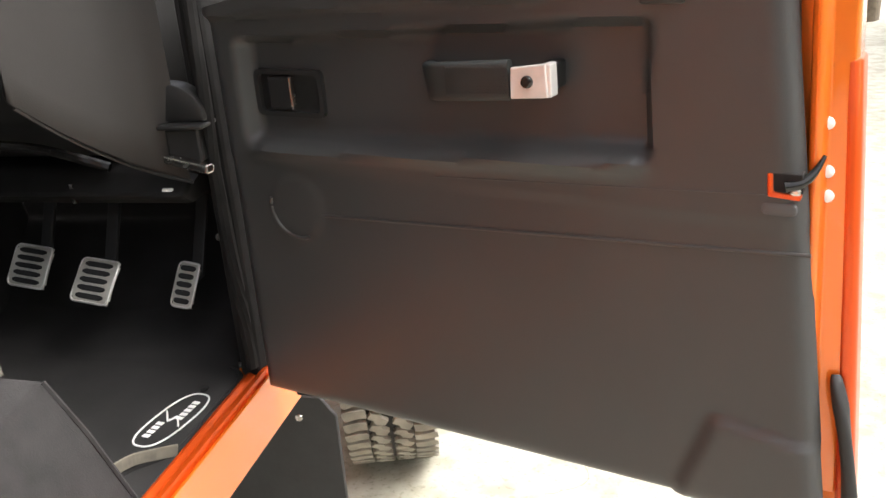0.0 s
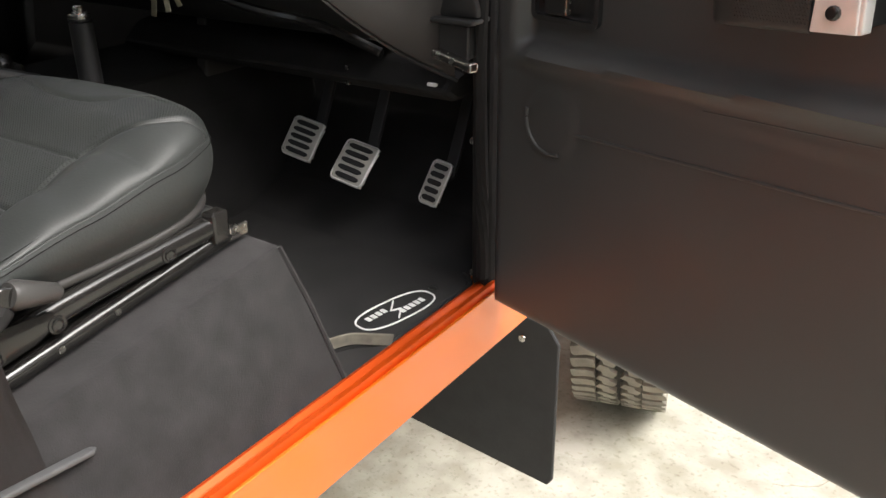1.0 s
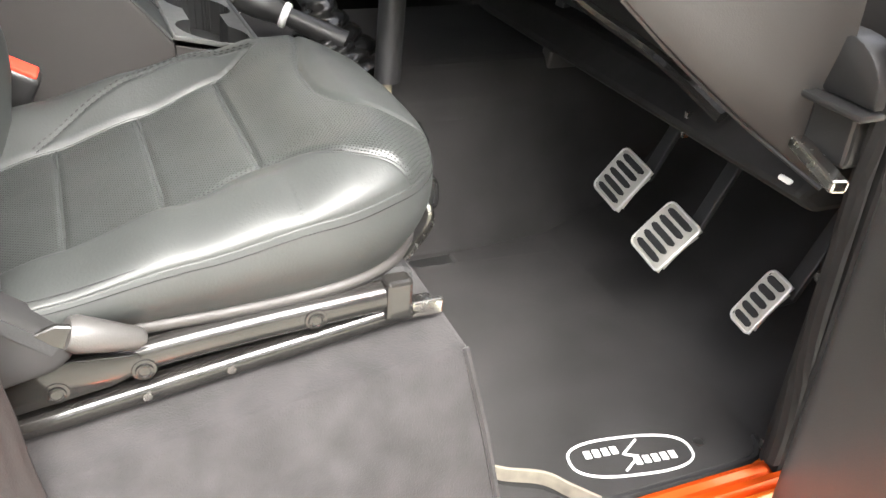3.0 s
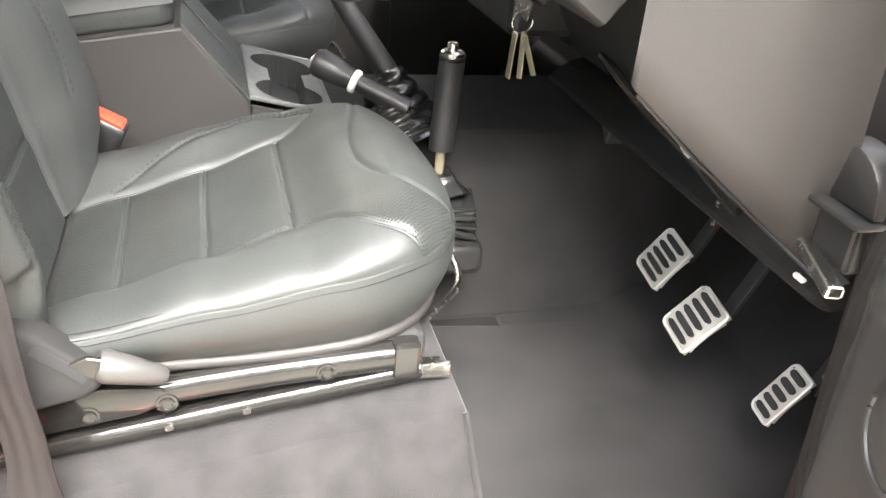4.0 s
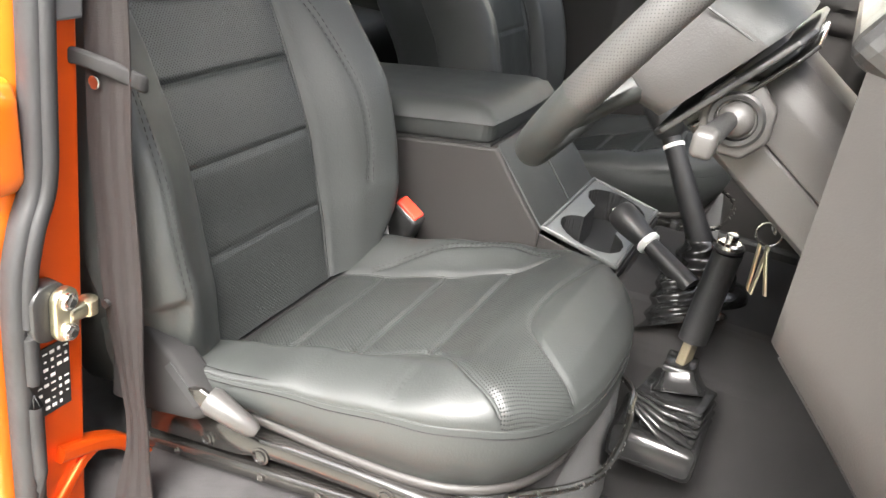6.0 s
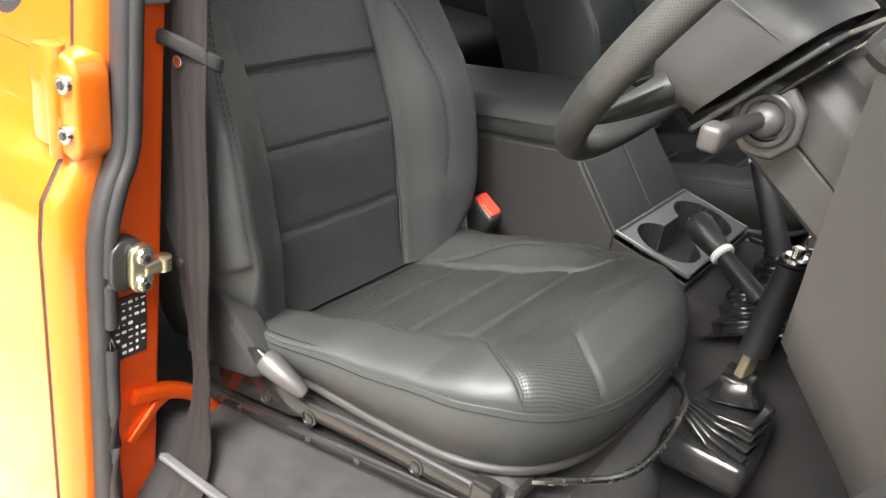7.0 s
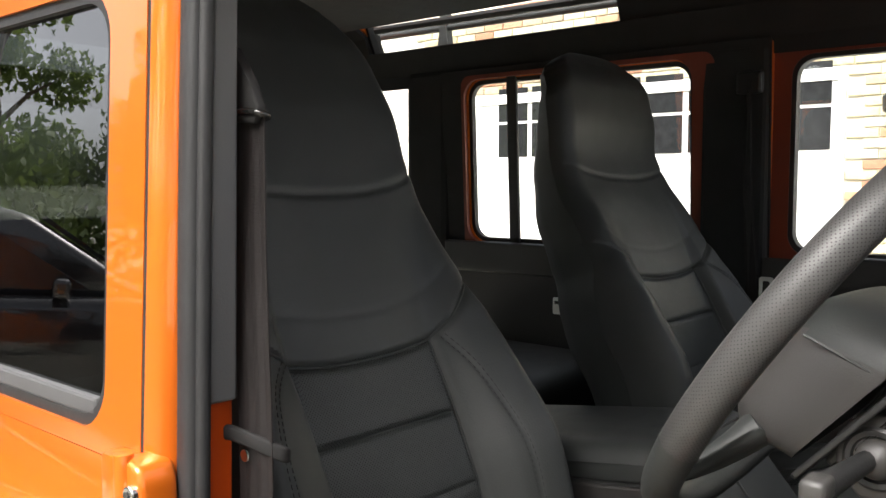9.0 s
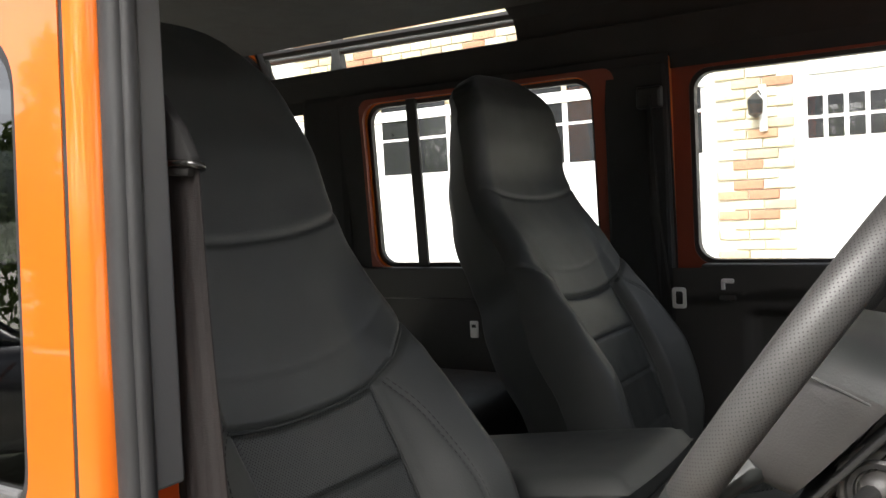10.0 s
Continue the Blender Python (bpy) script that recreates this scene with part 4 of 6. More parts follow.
        for y in (-0.655, -0.55, -0.482):
            part("rivet", cyl(0.004, 0.004, pose(XL + q * s * 0.011, y, 0.853 + (y + 0.55) * 0.155, 0, 90, 0), 8), STEEL, seat)
    part("adjuster_bar", tube(spline([(xc + s * 0.185, -0.360, 0.908), (xc + s * 0.168, -0.340, 0.908), (xc + s * 0.130, -0.297, 0.907), (xc + s * 0.070, -0.250, 0.905), (xc, -0.239, 0.904), (xc - s * 0.080, -0.246, 0.905), (xc - s * 0.130, -0.262, 0.907), (xc - s * 0.185, -0.350, 0.908)], 6), 0.0042, 8), STEEL, seat, "bright steel adjuster bar")
    return seat


seat_driver = car_seat("driver_seat", "black leather high-backed driver's seat with perforated panels on steel runners", 0.440, 1)
seat_passenger = car_seat("passenger_seat", "black leather high-backed passenger seat with perforated panels", -0.415, -1)


def seat_boxes():
    for s in (1, -1):
        b = thing("seat_box", "charcoal carpeted seat box beside the sill", "seat box", "seat boxes")
        side = [(-0.262, 0.69), (-0.276, 0.80), (-0.284, 0.874), (-0.98, 0.772), (-0.98, 0.69)]
        bm = bmesh.new()
        xi = s * 0.22
        lo = [bm.verts.new((x, y, z)) for (y, z), x in zip(side, (s * 0.755, s * 0.716, s * 0.684, s * 0.684, s * 0.755))]
        hi = [bm.verts.new((xi, y, z + (0.012 if z > 0.76 and y < -0.28 else 0))) for y, z in side]
        bm.faces.new(lo)
        bm.faces.new(hi)
        for i in range(5):
            j = (i + 1) % 5
            bm.faces.new((lo[i], lo[j], hi[j], hi[i]))
        bmesh.ops.recalc_face_normals(bm, faces=bm.faces)
        bmesh.ops.bevel(bm, geom=bm.edges[:], offset=0.006, segments=2, profile=0.5, affect="EDGES")
        part("carpet_cover", bm, CARPET, b, smooth=40)
        part("edge_binding", tube([(s * 0.684, -0.287, 0.872), (s * 0.716, -0.276, 0.80), (s * 0.753, -0.263, 0.695)], 0.0035, 6), CARPET, b)


seat_boxes()


# ---- cubby box between the seats ----
def console():
    c = thing("cubby_box", "black leather cubby box with armrest lid and silver cup tray", "centre console")
    x0, x1 = -0.108, 0.160
    prof = [(-0.95, 0.90), (-0.95, 1.092), (-0.530, 1.092), (-0.4475, 0.992), (-0.4475, 0.915), (-0.330, 0.905), (-0.315, 0.90)]
    part("body", prism(prof, "x", x0, x1, 0.004), KNEE, c, "charcoal vinyl box body")
    part("sloping_front", prism([(-0.532, 1.096), (-0.447, 0.9965), (-0.4475, 0.990), (-0.533, 1.090)], "x", x0 + 0.006, x1 - 0.008, 0.0015), LEATHER, c, "black leather sloping front")
    part("front_seam", tube([(0.024, -0.531, 1.0975), (0.024, -0.449, 1.0)], 0.0014, 6), LEATHER, c)
    n = 28
    rows = []
    for i in range(n + 1):
        a = -1 + 2 * i / n
        row = []
        for j in range(n + 1):
            b = -1 + 2 * j / n
            r = max(abs(a), abs(b))
            e = min(0.999, max(0, (r - 0.72) / 0.28))
            k = 0.12
            row.append(Vector((0.026 + 0.139 * a * math.sqrt(1 - k * b * b / 2), -0.755 + 0.222 * b * math.sqrt(1 - k * a * a / 2), 1.150 - 0.028 * (1 - math.sqrt(1 - e * e)))))
        rows.append(row)
    part("lid_top", patch(rows), LEATHER, c, "padded leather armrest lid", smooth=60)
    part("lid_side", prism([(x, y) for x, y in rounded(0.268, 0.432, 0.022, 5, (0.026, -0.755))], "z", 1.096, 1.130, 0.006, 2), LEATHER, c, smooth=50)
    part("lid_gap", box((0.262, 0.43, 0.006), (0.026, -0.755, 1.0935)), PLASTIC, c)
    cheek = [(-0.447, 0.9135), (-0.447, 0.991), (-0.332, 0.966), (-0.332, 0.904)]
    for x in (x0, x1 - 0.004):
        part("tray_side", prism(cheek, "x", x, x + 0.004, 0.001, 1), KNEE, c)
    part("tray_front", box((x1 - x0 - 0.01, 0.004, 0.062), (0.026, -0.334, 0.934), 0.001), KNEE, c)
    # tray plate with two round wells joined by a slot
    na, nb = 132, 56
    tray, well = bmesh.new(), bmesh.new()
    grid = []
    for i in range(na + 1):
        row = []
        for j in range(nb + 1):
            x, y = x0 + 0.005 + (x1 - x0 - 0.010) * i / na, -0.447 + 0.113 * j / nb
            deep = min(math.hypot(x + 0.046, y + 0.390), math.hypot(x - 0.092, y + 0.390)) < 0.0455 or (abs(x - 0.023) < 0.05 and abs(y + 0.390) < 0.024)
            row.append((Vector((x, y, 0.9985 - 0.2124 * (y + 0.447) - (0.048 if deep else 0.0))), deep))
        grid.append(row)
    for bm, sunk in ((tray, False), (well, True)):
        V = {}
        for i in range(na):
            for j in range(nb):
                q = [(i, j), (i + 1, j), (i + 1, j + 1), (i, j + 1)]
                if any(grid[a][b][1] for a, b in q) == sunk:
                    for k in q:
                        if k not in V:
                            V[k] = bm.verts.new(grid[k[0]][k[1]][0])
                    bm.faces.new([V[k] for k in q])
    part("cup_tray", tray, SILVERTRIM, c, "satin silver cup tray")
    part("cup_well", well, HEADLINER, c, "deep black joined cup wells", smooth=30)
    for ch in c.children:
        for v in ch.data.vertices:
            if v.co.y < -0.53:
                v.co.z += (v.co.y + 0.53) * 0.15
    part("tray_rim", tube([(x0 + 0.006, -0.446, 0.999), (x0 + 0.006, -0.336, 0.975), (x1 - 0.006, -0.336, 0.975), (x1 - 0.006, -0.446, 0.999)], 0.0032, 8, closed=True), SILVERTRIM, c)


console()


def gathered(r0, r1, height, m, seed):
    """A soft lever boot in uneven, slanting folds."""
    bm = bmesh.new()
    rows = []
    for i in range(29):
        f = i / 28
        row = []
        for j in range(40):
            q = 2 * math.pi * j / 40
            wave = math.sin(f * 24 + 1.6 * math.sin(q + seed) + 1.1 * noise.noise(Vector((math.cos(q) * 2, math.sin(q) * 2, seed))))
            r = r0 + (r1 - r0) * f ** 0.75 + (0.0045 - 0.0025 * f) * wave
            row.append(bm.verts.new(m @ Vector((r * math.cos(q), r * math.sin(q), height * f + 0.003 * math.sin(2 * q + seed) * (1 - f)))))
        rows.append(row)
    for ra, rb in zip(rows, rows[1:]):
        for j in range(40):
            k = (j + 1) % 40
            bm.faces.new((ra[j], ra[k], rb[k], rb[j]))
    return bm


def levers():
    g = thing("gear_lever", "black gear lever with a pale-topped knob and pleated boot", "gear lever")
    base, top = Vector((0.070, -0.230, 0.985)), Vector((0.0, -0.352, 1.165))
    part("shaft", tube([base, base.lerp(top, 0.3), base.lerp(top, 0.86)], 0.0135, 14, scales=[1.45, 1.2, 1.0]), RUBBER, g, "thick black lever sleeve", smooth=60)
    part("ring", tube([base.lerp(top, 0.735), base.lerp(top, 0.76)], 0.0152, 14), WHITE, g, "white ring", smooth=60)
    part("knob", lathe([(0.010, -0.05), (0.020, -0.04), (0.027, 0.0), (0.026, 0.014), (0.018, 0.022), (0.001, 0.024)], Matrix.Translation(top) @ (top - base).to_track_quat("Z", "Y").to_matrix().to_4x4()), PLASTIC, g, smooth=50)
    part("knob_cap", lathe([(0.016, 0.021), (0.012, 0.0255), (0.001, 0.027)], Matrix.Translation(top) @ (top - base).to_track_quat("Z", "Y").to_matrix().to_4x4()), WHITE, g)
    part("boot", gathered(0.074, 0.020, 0.080, pose(base.x + 0.01, base.y, 0.940, 12, -8, 0), 3.0), BOOT, g, "gathered black boot", smooth=70)
    t = thing("transfer_lever", "short black transfer lever with a white ring", "transfer lever")
    b2, t2 = Vector((0.165, -0.235, 0.985)), Vector((0.112, -0.352, 1.035))
    mt = Matrix.Translation(t2) @ (t2 - b2).to_track_quat("Z", "Y").to_matrix().to_4x4()
    part("shaft", tube([b2, b2.lerp(t2, 0.75)], 0.012, 10, scales=[1.3, 0.9]), PLASTIC, t, smooth=50)
    part("knob", lathe([(0.013, -0.056), (0.015, -0.05), (0.0195, -0.02), (0.020, 0.0), (0.017, 0.007), (0.001, 0.009)], mt), PLASTIC, t, smooth=50)
    part("ring", lathe([(0.0145, -0.060), (0.0168, -0.058), (0.0168, -0.052), (0.0145, -0.050)], mt), WHITE, t, "white ring", smooth=50)
    for k in range(4):
        part("marking", box((0.003, 0.007, 0.0012), m=mt @ pose(-0.008 + 0.005 * k, 0.002, 0.0104, 0, 0, 20 * k)), WHITE, t)
    part("boot", gathered(0.060, 0.017, 0.068, pose(b2.x + 0.0, b2.y, 0.935, 25, -20, 0), 8.0), BOOT, t, "gathered black boot", smooth=70)
    h = thing("handbrake", "black handbrake lever with a pleated gaiter on the tunnel side", "handbrake")
    foot, mid, tip = Vector((0.266, -0.212, 0.925)), Vector((0.257, -0.209, 0.962)), Vector((0.246, -0.201, 1.085))
    part("grip", sweep(spline([mid, mid.lerp(tip, 0.5), tip - Vector((0, 0, 0.012)), tip], 5), circle(0.0165, 14, 0.019), scales=None), RUBBER, h, "ribbed black grip", smooth=60)
    part("stem", sweep([foot, mid], rounded(0.012, 0.024, 0.003, 2)), BRASS, h, "khaki painted stem")
    part("button", cyl(0.007, 0.018, Matrix.Translation(tip + Vector((-0.001, 0, 0.007))), 12, bevel=0.002), STEEL, h, "chrome release button")
    part("collar", lathe([(0.012, 0), (0.0155, 0.002), (0.0155, 0.008), (0.012, 0.010)], Matrix.Translation(tip - Vector((0, 0, 0.004)))), STEEL, h)
    part("gaiter_top", prism([(0.244, 0.927), (0.247, 0.936), (0.286, 0.934), (0.289, 0.925)], "y", -0.232, -0.194, 0.003, 2), BOOT, h, "flat gaiter mouth", smooth=40)
    part("gaiter_collar", sweep([(0.266, -0.212, 0.930), (0.268, -0.210, 0.918), (0.274, -0.206, 0.902), (0.276, -0.205, 0.898)], rounded(0.050, 0.046, 0.010, 3), up=(0, 1, 0), scales=[0.80, 0.92, 1.36, 1.28]), BOOT, h, "flared gaiter collar", smooth=40)
    for k in range(5):
        f = k / 4
        wd, ln = 0.066 + 0.016 * f, 0.080 + 0.010 * f
        own = prism([(-wd / 2, 0.0), (wd / 2, 0.0), (wd / 2 + 0.006, ln * 0.5), (wd / 2 - 0.004, ln), (-wd / 2 + 0.004, ln), (-wd / 2 - 0.006, ln * 0.5)], "z", -0.0028, 0.0028, 0.0022, 2)
        bmesh.ops.transform(own, matrix=pose(0.276 + 0.006 * f, -0.246, 0.900 - 0.003 * k, 2 - 7.0 * k, 3, -10), verts=own.verts)
        part("gaiter_pleat", own, BOOT, h, smooth=45)
    part("gaiter_core", prism([(-0.240, 0.900), (-0.170, 0.897), (-0.172, 0.825), (-0.235, 0.825)], "x", 0.242, 0.314, 0.006), PLASTIC, h)
    part("gaiter_base", prism([(0.235, 0.815), (0.240, 0.862), (0.335, 0.858), (0.342, 0.815)], "y", -0.268, -0.160, 0.012, 3), BOOT, h, "rounded gaiter base", smooth=40)



levers()


# ---- steering ----
def steering():
    C = Vector((0.440, -0.269, 1.372))
    tilt = radians(35)
    N = Vector((0, -math.cos(tilt), math.sin(tilt)))       # towards the driver
    D = Vector((0, -math.sin(tilt), -math.cos(tilt)))      # down in the wheel's plane
    M = Matrix(((1, -D.x, N.x, C.x), (0, -D.y, N.y, C.y), (0, -D.z, N.z, C.z), (0, 0, 0, 1)))
    w = thing("steering_wheel", "black leather-rimmed steering wheel with a broad padded hub", "steering wheel")
    R = 0.200

    def rim_piece(a0, a1, mat, label, name="rim", grow=0.0):
        """A stretch of the rim with a map in metres round and along it."""
        bm = bmesh.new()
        lay = bm.loops.layers.uv.new("UVMap")
        n, k = max(1, int((a1 - a0) / 3)), 18
        grid = []
        for i in range(n + 1):
            t = radians(a0 + (a1 - a0) * i / n)
            row = []
            for j in range(k + 1):
                q = 2 * math.pi * j / k
                r = R + (0.0131 + grow + (0.0035 * math.sin(2 * math.pi * (t * R) / 0.033) if (-22 < math.degrees(t) < 52 or 128 < math.degrees(t) < 202) and math.cos(q) < 0 else 0.0) * max(0.0, -math.cos(q))) * math.cos(q)
                row.append((M @ Vector((r * math.cos(t), r * math.sin(t), (0.0150 + grow) * math.sin(q))), (t * R, q * 0.015)))
            grid.append(row)
        V = [[bm.verts.new(p) for p, _ in row[:-1]] for row in grid]
        for i in range(n):
            for j in range(k):
                jj = (j + 1) % k
                f = bm.faces.new((V[i][j], V[i + 1][j], V[i + 1][jj], V[i][jj]))
                for lp, uvp in zip(f.loops, (grid[i][j][1], grid[i + 1][j][1], grid[i + 1][j + 1][1], grid[i][j + 1][1])):
                    lp[lay].uv = uvp
        part(name, bm, mat, w, label, smooth=70)

    for a0, a1, mat, label in ((-24, 60, RIMPERF, "perforated leather rim"), (60, 120, LEATHER, "grained leather rim"), (120, 204, RIMPERF, "perforated leather rim"), (204, 336, LEATHER, "grained leather rim")):
        rim_piece(a0, a1, mat, label)
    for deg in (-24, 204, 60, 120):
        rim_piece(deg - 0.35, deg + 0.35, LEATHER, "raised seam round the rim", "rim_joint", 0.0007)
    # broad leather web from the foot of the hub down to the rim
    web = bmesh.new()
    grid = []
    for i in range(33):
        f = i / 32 * 2 - 1
        top, foot = Vector((0.100 * f, -0.070, -0.020)), Vector((0.153 * f, -0.116 - 0.014 * f * f, -0.012 + 0.011 * f * f))
        row = []
        for j in range(20):
            side = 1 if j < 10 else -1
            k = (j if j < 10 else 19 - j) / 9
            p = top.lerp(foot, k)
            dip = 1 - 0.10 * math.sin(math.pi * k)
            swell = (0.021 - 0.011 * math.sin(math.pi * k * 0.5)) * (0.06 + 0.94 * math.sqrt(1 - abs(f) ** 4))
            row.append(web.verts.new(M @ Vector((p.x * dip, p.y, p.z + side * swell))))
        grid.append(row)
    for ra, rb in zip(grid, grid[1:]):
        for j in range(20):
            web.faces.new((ra[j], rb[j], rb[(j + 1) % 20], ra[(j + 1) % 20]))
    web.faces.new(grid[0])
    web.faces.new(list(reversed(grid[-1])))
    part("spoke_web", web, LEATHER, w, "leather-wrapped lower spokes", smooth=50)
    bm = bmesh.new()
    for i in range(44):
        f = i / 43 * 1.8 - 0.9
        p = Vector((0.099 * f, -0.092, 0.003 - 0.0015 * abs(f)))
        tube([M @ p, M @ (p + Vector((0.0016, -0.004, 0)))], 0.0006, 4, bm=bm)
    part("stitching", bm, THREAD, w)

    def hub(outline, n0, n1, bevel):
        bm = prism([(x, y) for x, y in outline] + [(-x, y) for x, y in reversed(outline)], "z", n0, n1, bevel, 3)
        bmesh.ops.transform(bm, matrix=M, verts=bm.verts)
        return bm

    def deepen(bm):
        """The hub grows thicker towards its upper end."""
        inv = M.inverted()
        for v in bm.verts:
            q = inv @ v.co
            if q.z < -0.03:
                q.z -= 0.13 * (q.y + 0.02)
                v.co = M @ q
        return bm

    # one swollen body: loops from its rear edge forward, then in over the domed face
    levels = [(-0.056, 0.112, -0.084, 0.053), (-0.050, 0.113, -0.085, 0.054), (-0.030, 0.107, -0.090, 0.047), (-0.010, 0.097, -0.096, 0.038), (-0.001, 0.090, -0.097, 0.033)]
    for k in range(1, 11):
        f = 1 - k / 10.2
        levels.append((-0.001 + 0.030 * (1 - f ** 2.4), 0.090 * f ** 0.85, -0.046 - 0.051 * f ** 0.85, -0.046 + 0.079 * f ** 0.9))
    count = 64
    loops = []
    for nn, hw, lo, hi in levels:
        loop = []
        for i in range(count):
            th = 2 * math.pi * i / count
            c, s_ = math.cos(th), math.sin(th)
            px, py = hw * math.copysign(abs(c) ** 0.5, c), (lo + hi) / 2 + (hi - lo) / 2 * math.copysign(abs(s_) ** 0.5, s_)
            loop.append((px, py, nn - (0.13 * (py + 0.02) if nn < -0.03 else 0.0)))
        loops.append(loop)
    for name, mat, label, upper in (("hub_pad", HUBPLASTIC, "domed charcoal hub pad", False), ("hub_cap", LEATHER, "leather upper part of the hub", True)):
        bm = bmesh.new()
        V = {}
        for i in range(len(loops)):
            for j in range(count):
                if i == len(loops) - 1:
                    continue
                q = [(i, j), (i, (j + 1) % count), (i + 1, (j + 1) % count), (i + 1, j)]
                mid = sum((Vector(loops[a][b]) for a, b in q), Vector()) / 4
                if (mid.y > 0.006 - 0.22 * min(0.0, mid.z)) == upper:
                    for k in q:
                        if k not in V:
                            V[k] = bm.verts.new(M @ Vector(loops[k[0]][k[1]]))
                    bm.faces.new([V[k] for k in q])
        if not upper:
            bm.faces.new([V[len(loops) - 1, j] for j in range(count)])
        part(name, bm, mat, w, label, smooth=50)
    part("hub_piping", sweep([M @ Vector((0.1015 + 0.16 * -z, 0.006 - 0.22 * z, z)) for z in (-0.003, -0.02, -0.04, -0.052)], circle(0.0011, 6)), LEATHER, w)
    part("hub_back", deepen(hub([(0.088, -0.088), (0.106, -0.078), (0.112, 0.008), (0.108, 0.040), (0.09, 0.051)], -0.069, -0.064, 0.0015)), PLASTIC, w, smooth=50)
    part("hub_tray", deepen(hub([(0.07, -0.07), (0.094, -0.06), (0.098, 0.03), (0.08, 0.045)], -0.080, -0.076, 0.0015)), BLACKSTEEL, w, "gloss black plate behind the hub", smooth=50)
    # column and its shroud
    col = thing("steering_column", "charcoal plastic steering column shroud with rotary stalk and key barrel", "steering column")
    A = -N
    MC = Matrix(((1, -D.x, A.x, C.x), (0, -D.y, A.y, C.y), (0, -D.z, A.z, C.z), (0, 0, 0, 1)))
    def shroud_part(name, half, a, b, bevel, mat, label=""):
        bm = prism(half + [(-x, y) for x, y in reversed(half)], "z", a, b, bevel, 2)
        bmesh.ops.transform(bm, matrix=MC, verts=bm.verts)
        part(name, bm, mat, col, label, smooth=22)

    shroud_part("lower_shroud", [(0.058, -0.074), (0.066, -0.068), (0.0685, -0.034)], 0.064, 0.225, 0.003, HUBPLASTIC, "lower half of the column shroud")
    shroud_part("upper_shroud", [(0.0685, -0.0335), (0.0685, 0.000), (0.060, 0.016), (0.046, 0.026)], 0.062, 0.225, 0.003, HUBPLASTIC, "upper half of the column shroud")
    # flat black plate: the shade inside the shroud's end, put in as colour
    shroud_part("shroud_mouth", [(0.056, -0.066), (0.064, -0.030), (0.064, -0.002), (0.056, 0.012), (0.044, 0.021)], 0.060, 0.066, 0.001, HEADLINER, "black plate for the shaded hollow of the shroud")
    lk = prism(rounded(0.060, 0.040, 0.006, 3), "z", 0.0, 0.030, 0.002, 2, m=MC @ pose(0.0, -0.072, 0.185, -90))
    part("lock_housing", lk, HUBPLASTIC, col, "square steering lock housing", smooth=40)
    part("lock_slot", box((0.044, 0.008, 0.003), m=MC @ pose(0.060, -0.052, 0.190, 0, 90, 30), bevel=0.001), HEADLINER, col)
    part("neck", cyl(0.025, 0.04, MC @ pose(0, 0, 0.085), 20), PLASTIC, col, smooth=50)
    boss = Vector((0.527, -0.214, 1.295))
    mb = Matrix.Translation(boss) @ pose(0, 0, 0, 0, 90, 0)
    oct8 = [(0.033 * math.cos(radians(22.5 + 45 * k)), 0.030 * math.sin(radians(22.5 + 45 * k))) for k in range(8)]
    part("boss", prism(oct8, "z", -0.004, 0.008, 0.004, 3, m=mb), HUBPLASTIC, col, "octagonal stalk boss", smooth=45)
    part("boss_ring", lathe([(0.022, 0.004), (0.022, 0.010), (0.020, 0.0115), (0.0165, 0.011), (0.0155, 0.008), (0.0150, 0.004)], mb, 32), PLASTIC, col, smooth=45)
    part("boss_cap", lathe([(0.0145, 0.004), (0.0135, 0.013), (0.0105, 0.017), (0.004, 0.0205), (0.0005, 0.021)], mb, 28), GREYPLASTIC, col, smooth=50)
    part("stalk", sweep([boss + Vector((0.012, -0.004, 0)), boss + Vector((0.05, -0.006, 0.001)), boss + Vector((0.100, -0.008, 0.003))], circle(0.0070, 10), scales=[1, 1.1, 1.25]), PLASTIC, col, smooth=60)
    part("stalk_knob", box((0.024, 0.016, 0.019), m=Matrix.Translation(boss + Vector((0.108, -0.008, 0.003))), bevel=0.004), GREYPLASTIC, col, "grey stalk end", smooth=50)
    part("stalk", sweep([boss + Vector((-0.13, -0.01, 0.01)), boss + Vector((-0.22, -0.04, 0.03))], circle(0.007, 10), scales=[1, 1.2]), PLASTIC, col, smooth=60)
    key = thing("car_keys", "bunch of bright car keys hanging from the ignition", "keys")
    K = Vector((0.385, -0.165, 1.185))
    part("barrel", cyl(0.013, 0.03, Matrix.Translation(K + Vector((0.0, 0.012, 0.012))) @ pose(0, 0, 0, 55), 16, bevel=0.002), PLASTIC, key)
    part("key", box((0.022, 0.003, 0.03), m=Matrix.Translation(K) @ pose(0, 0, -0.006, 20, 30, 30), bevel=0.001), STEEL, key)
    part("ring", tube([K + Vector((0, 0.012 * math.cos(a), -0.024 + 0.012 * math.sin(a))) for a in np.linspace(0, 2 * math.pi, 18, endpoint=False)], 0.0011, 5, closed=True), STEEL, key)
    for dx, dy, ln, rx, ry in ((-0.012, -0.004, 0.058, 6, 12), (0.004, 0.002, 0.05, -6, -8), (0.012, 0.008, 0.045, 10, -18)):
        part("key", box((0.008, 0.0022, ln), m=Matrix.Translation(K + Vector((dx, dy, -0.036))) @ pose(0, 0, -ln / 2, rx, ry, 20), bevel=0.0008), ZINC, key)


steering()


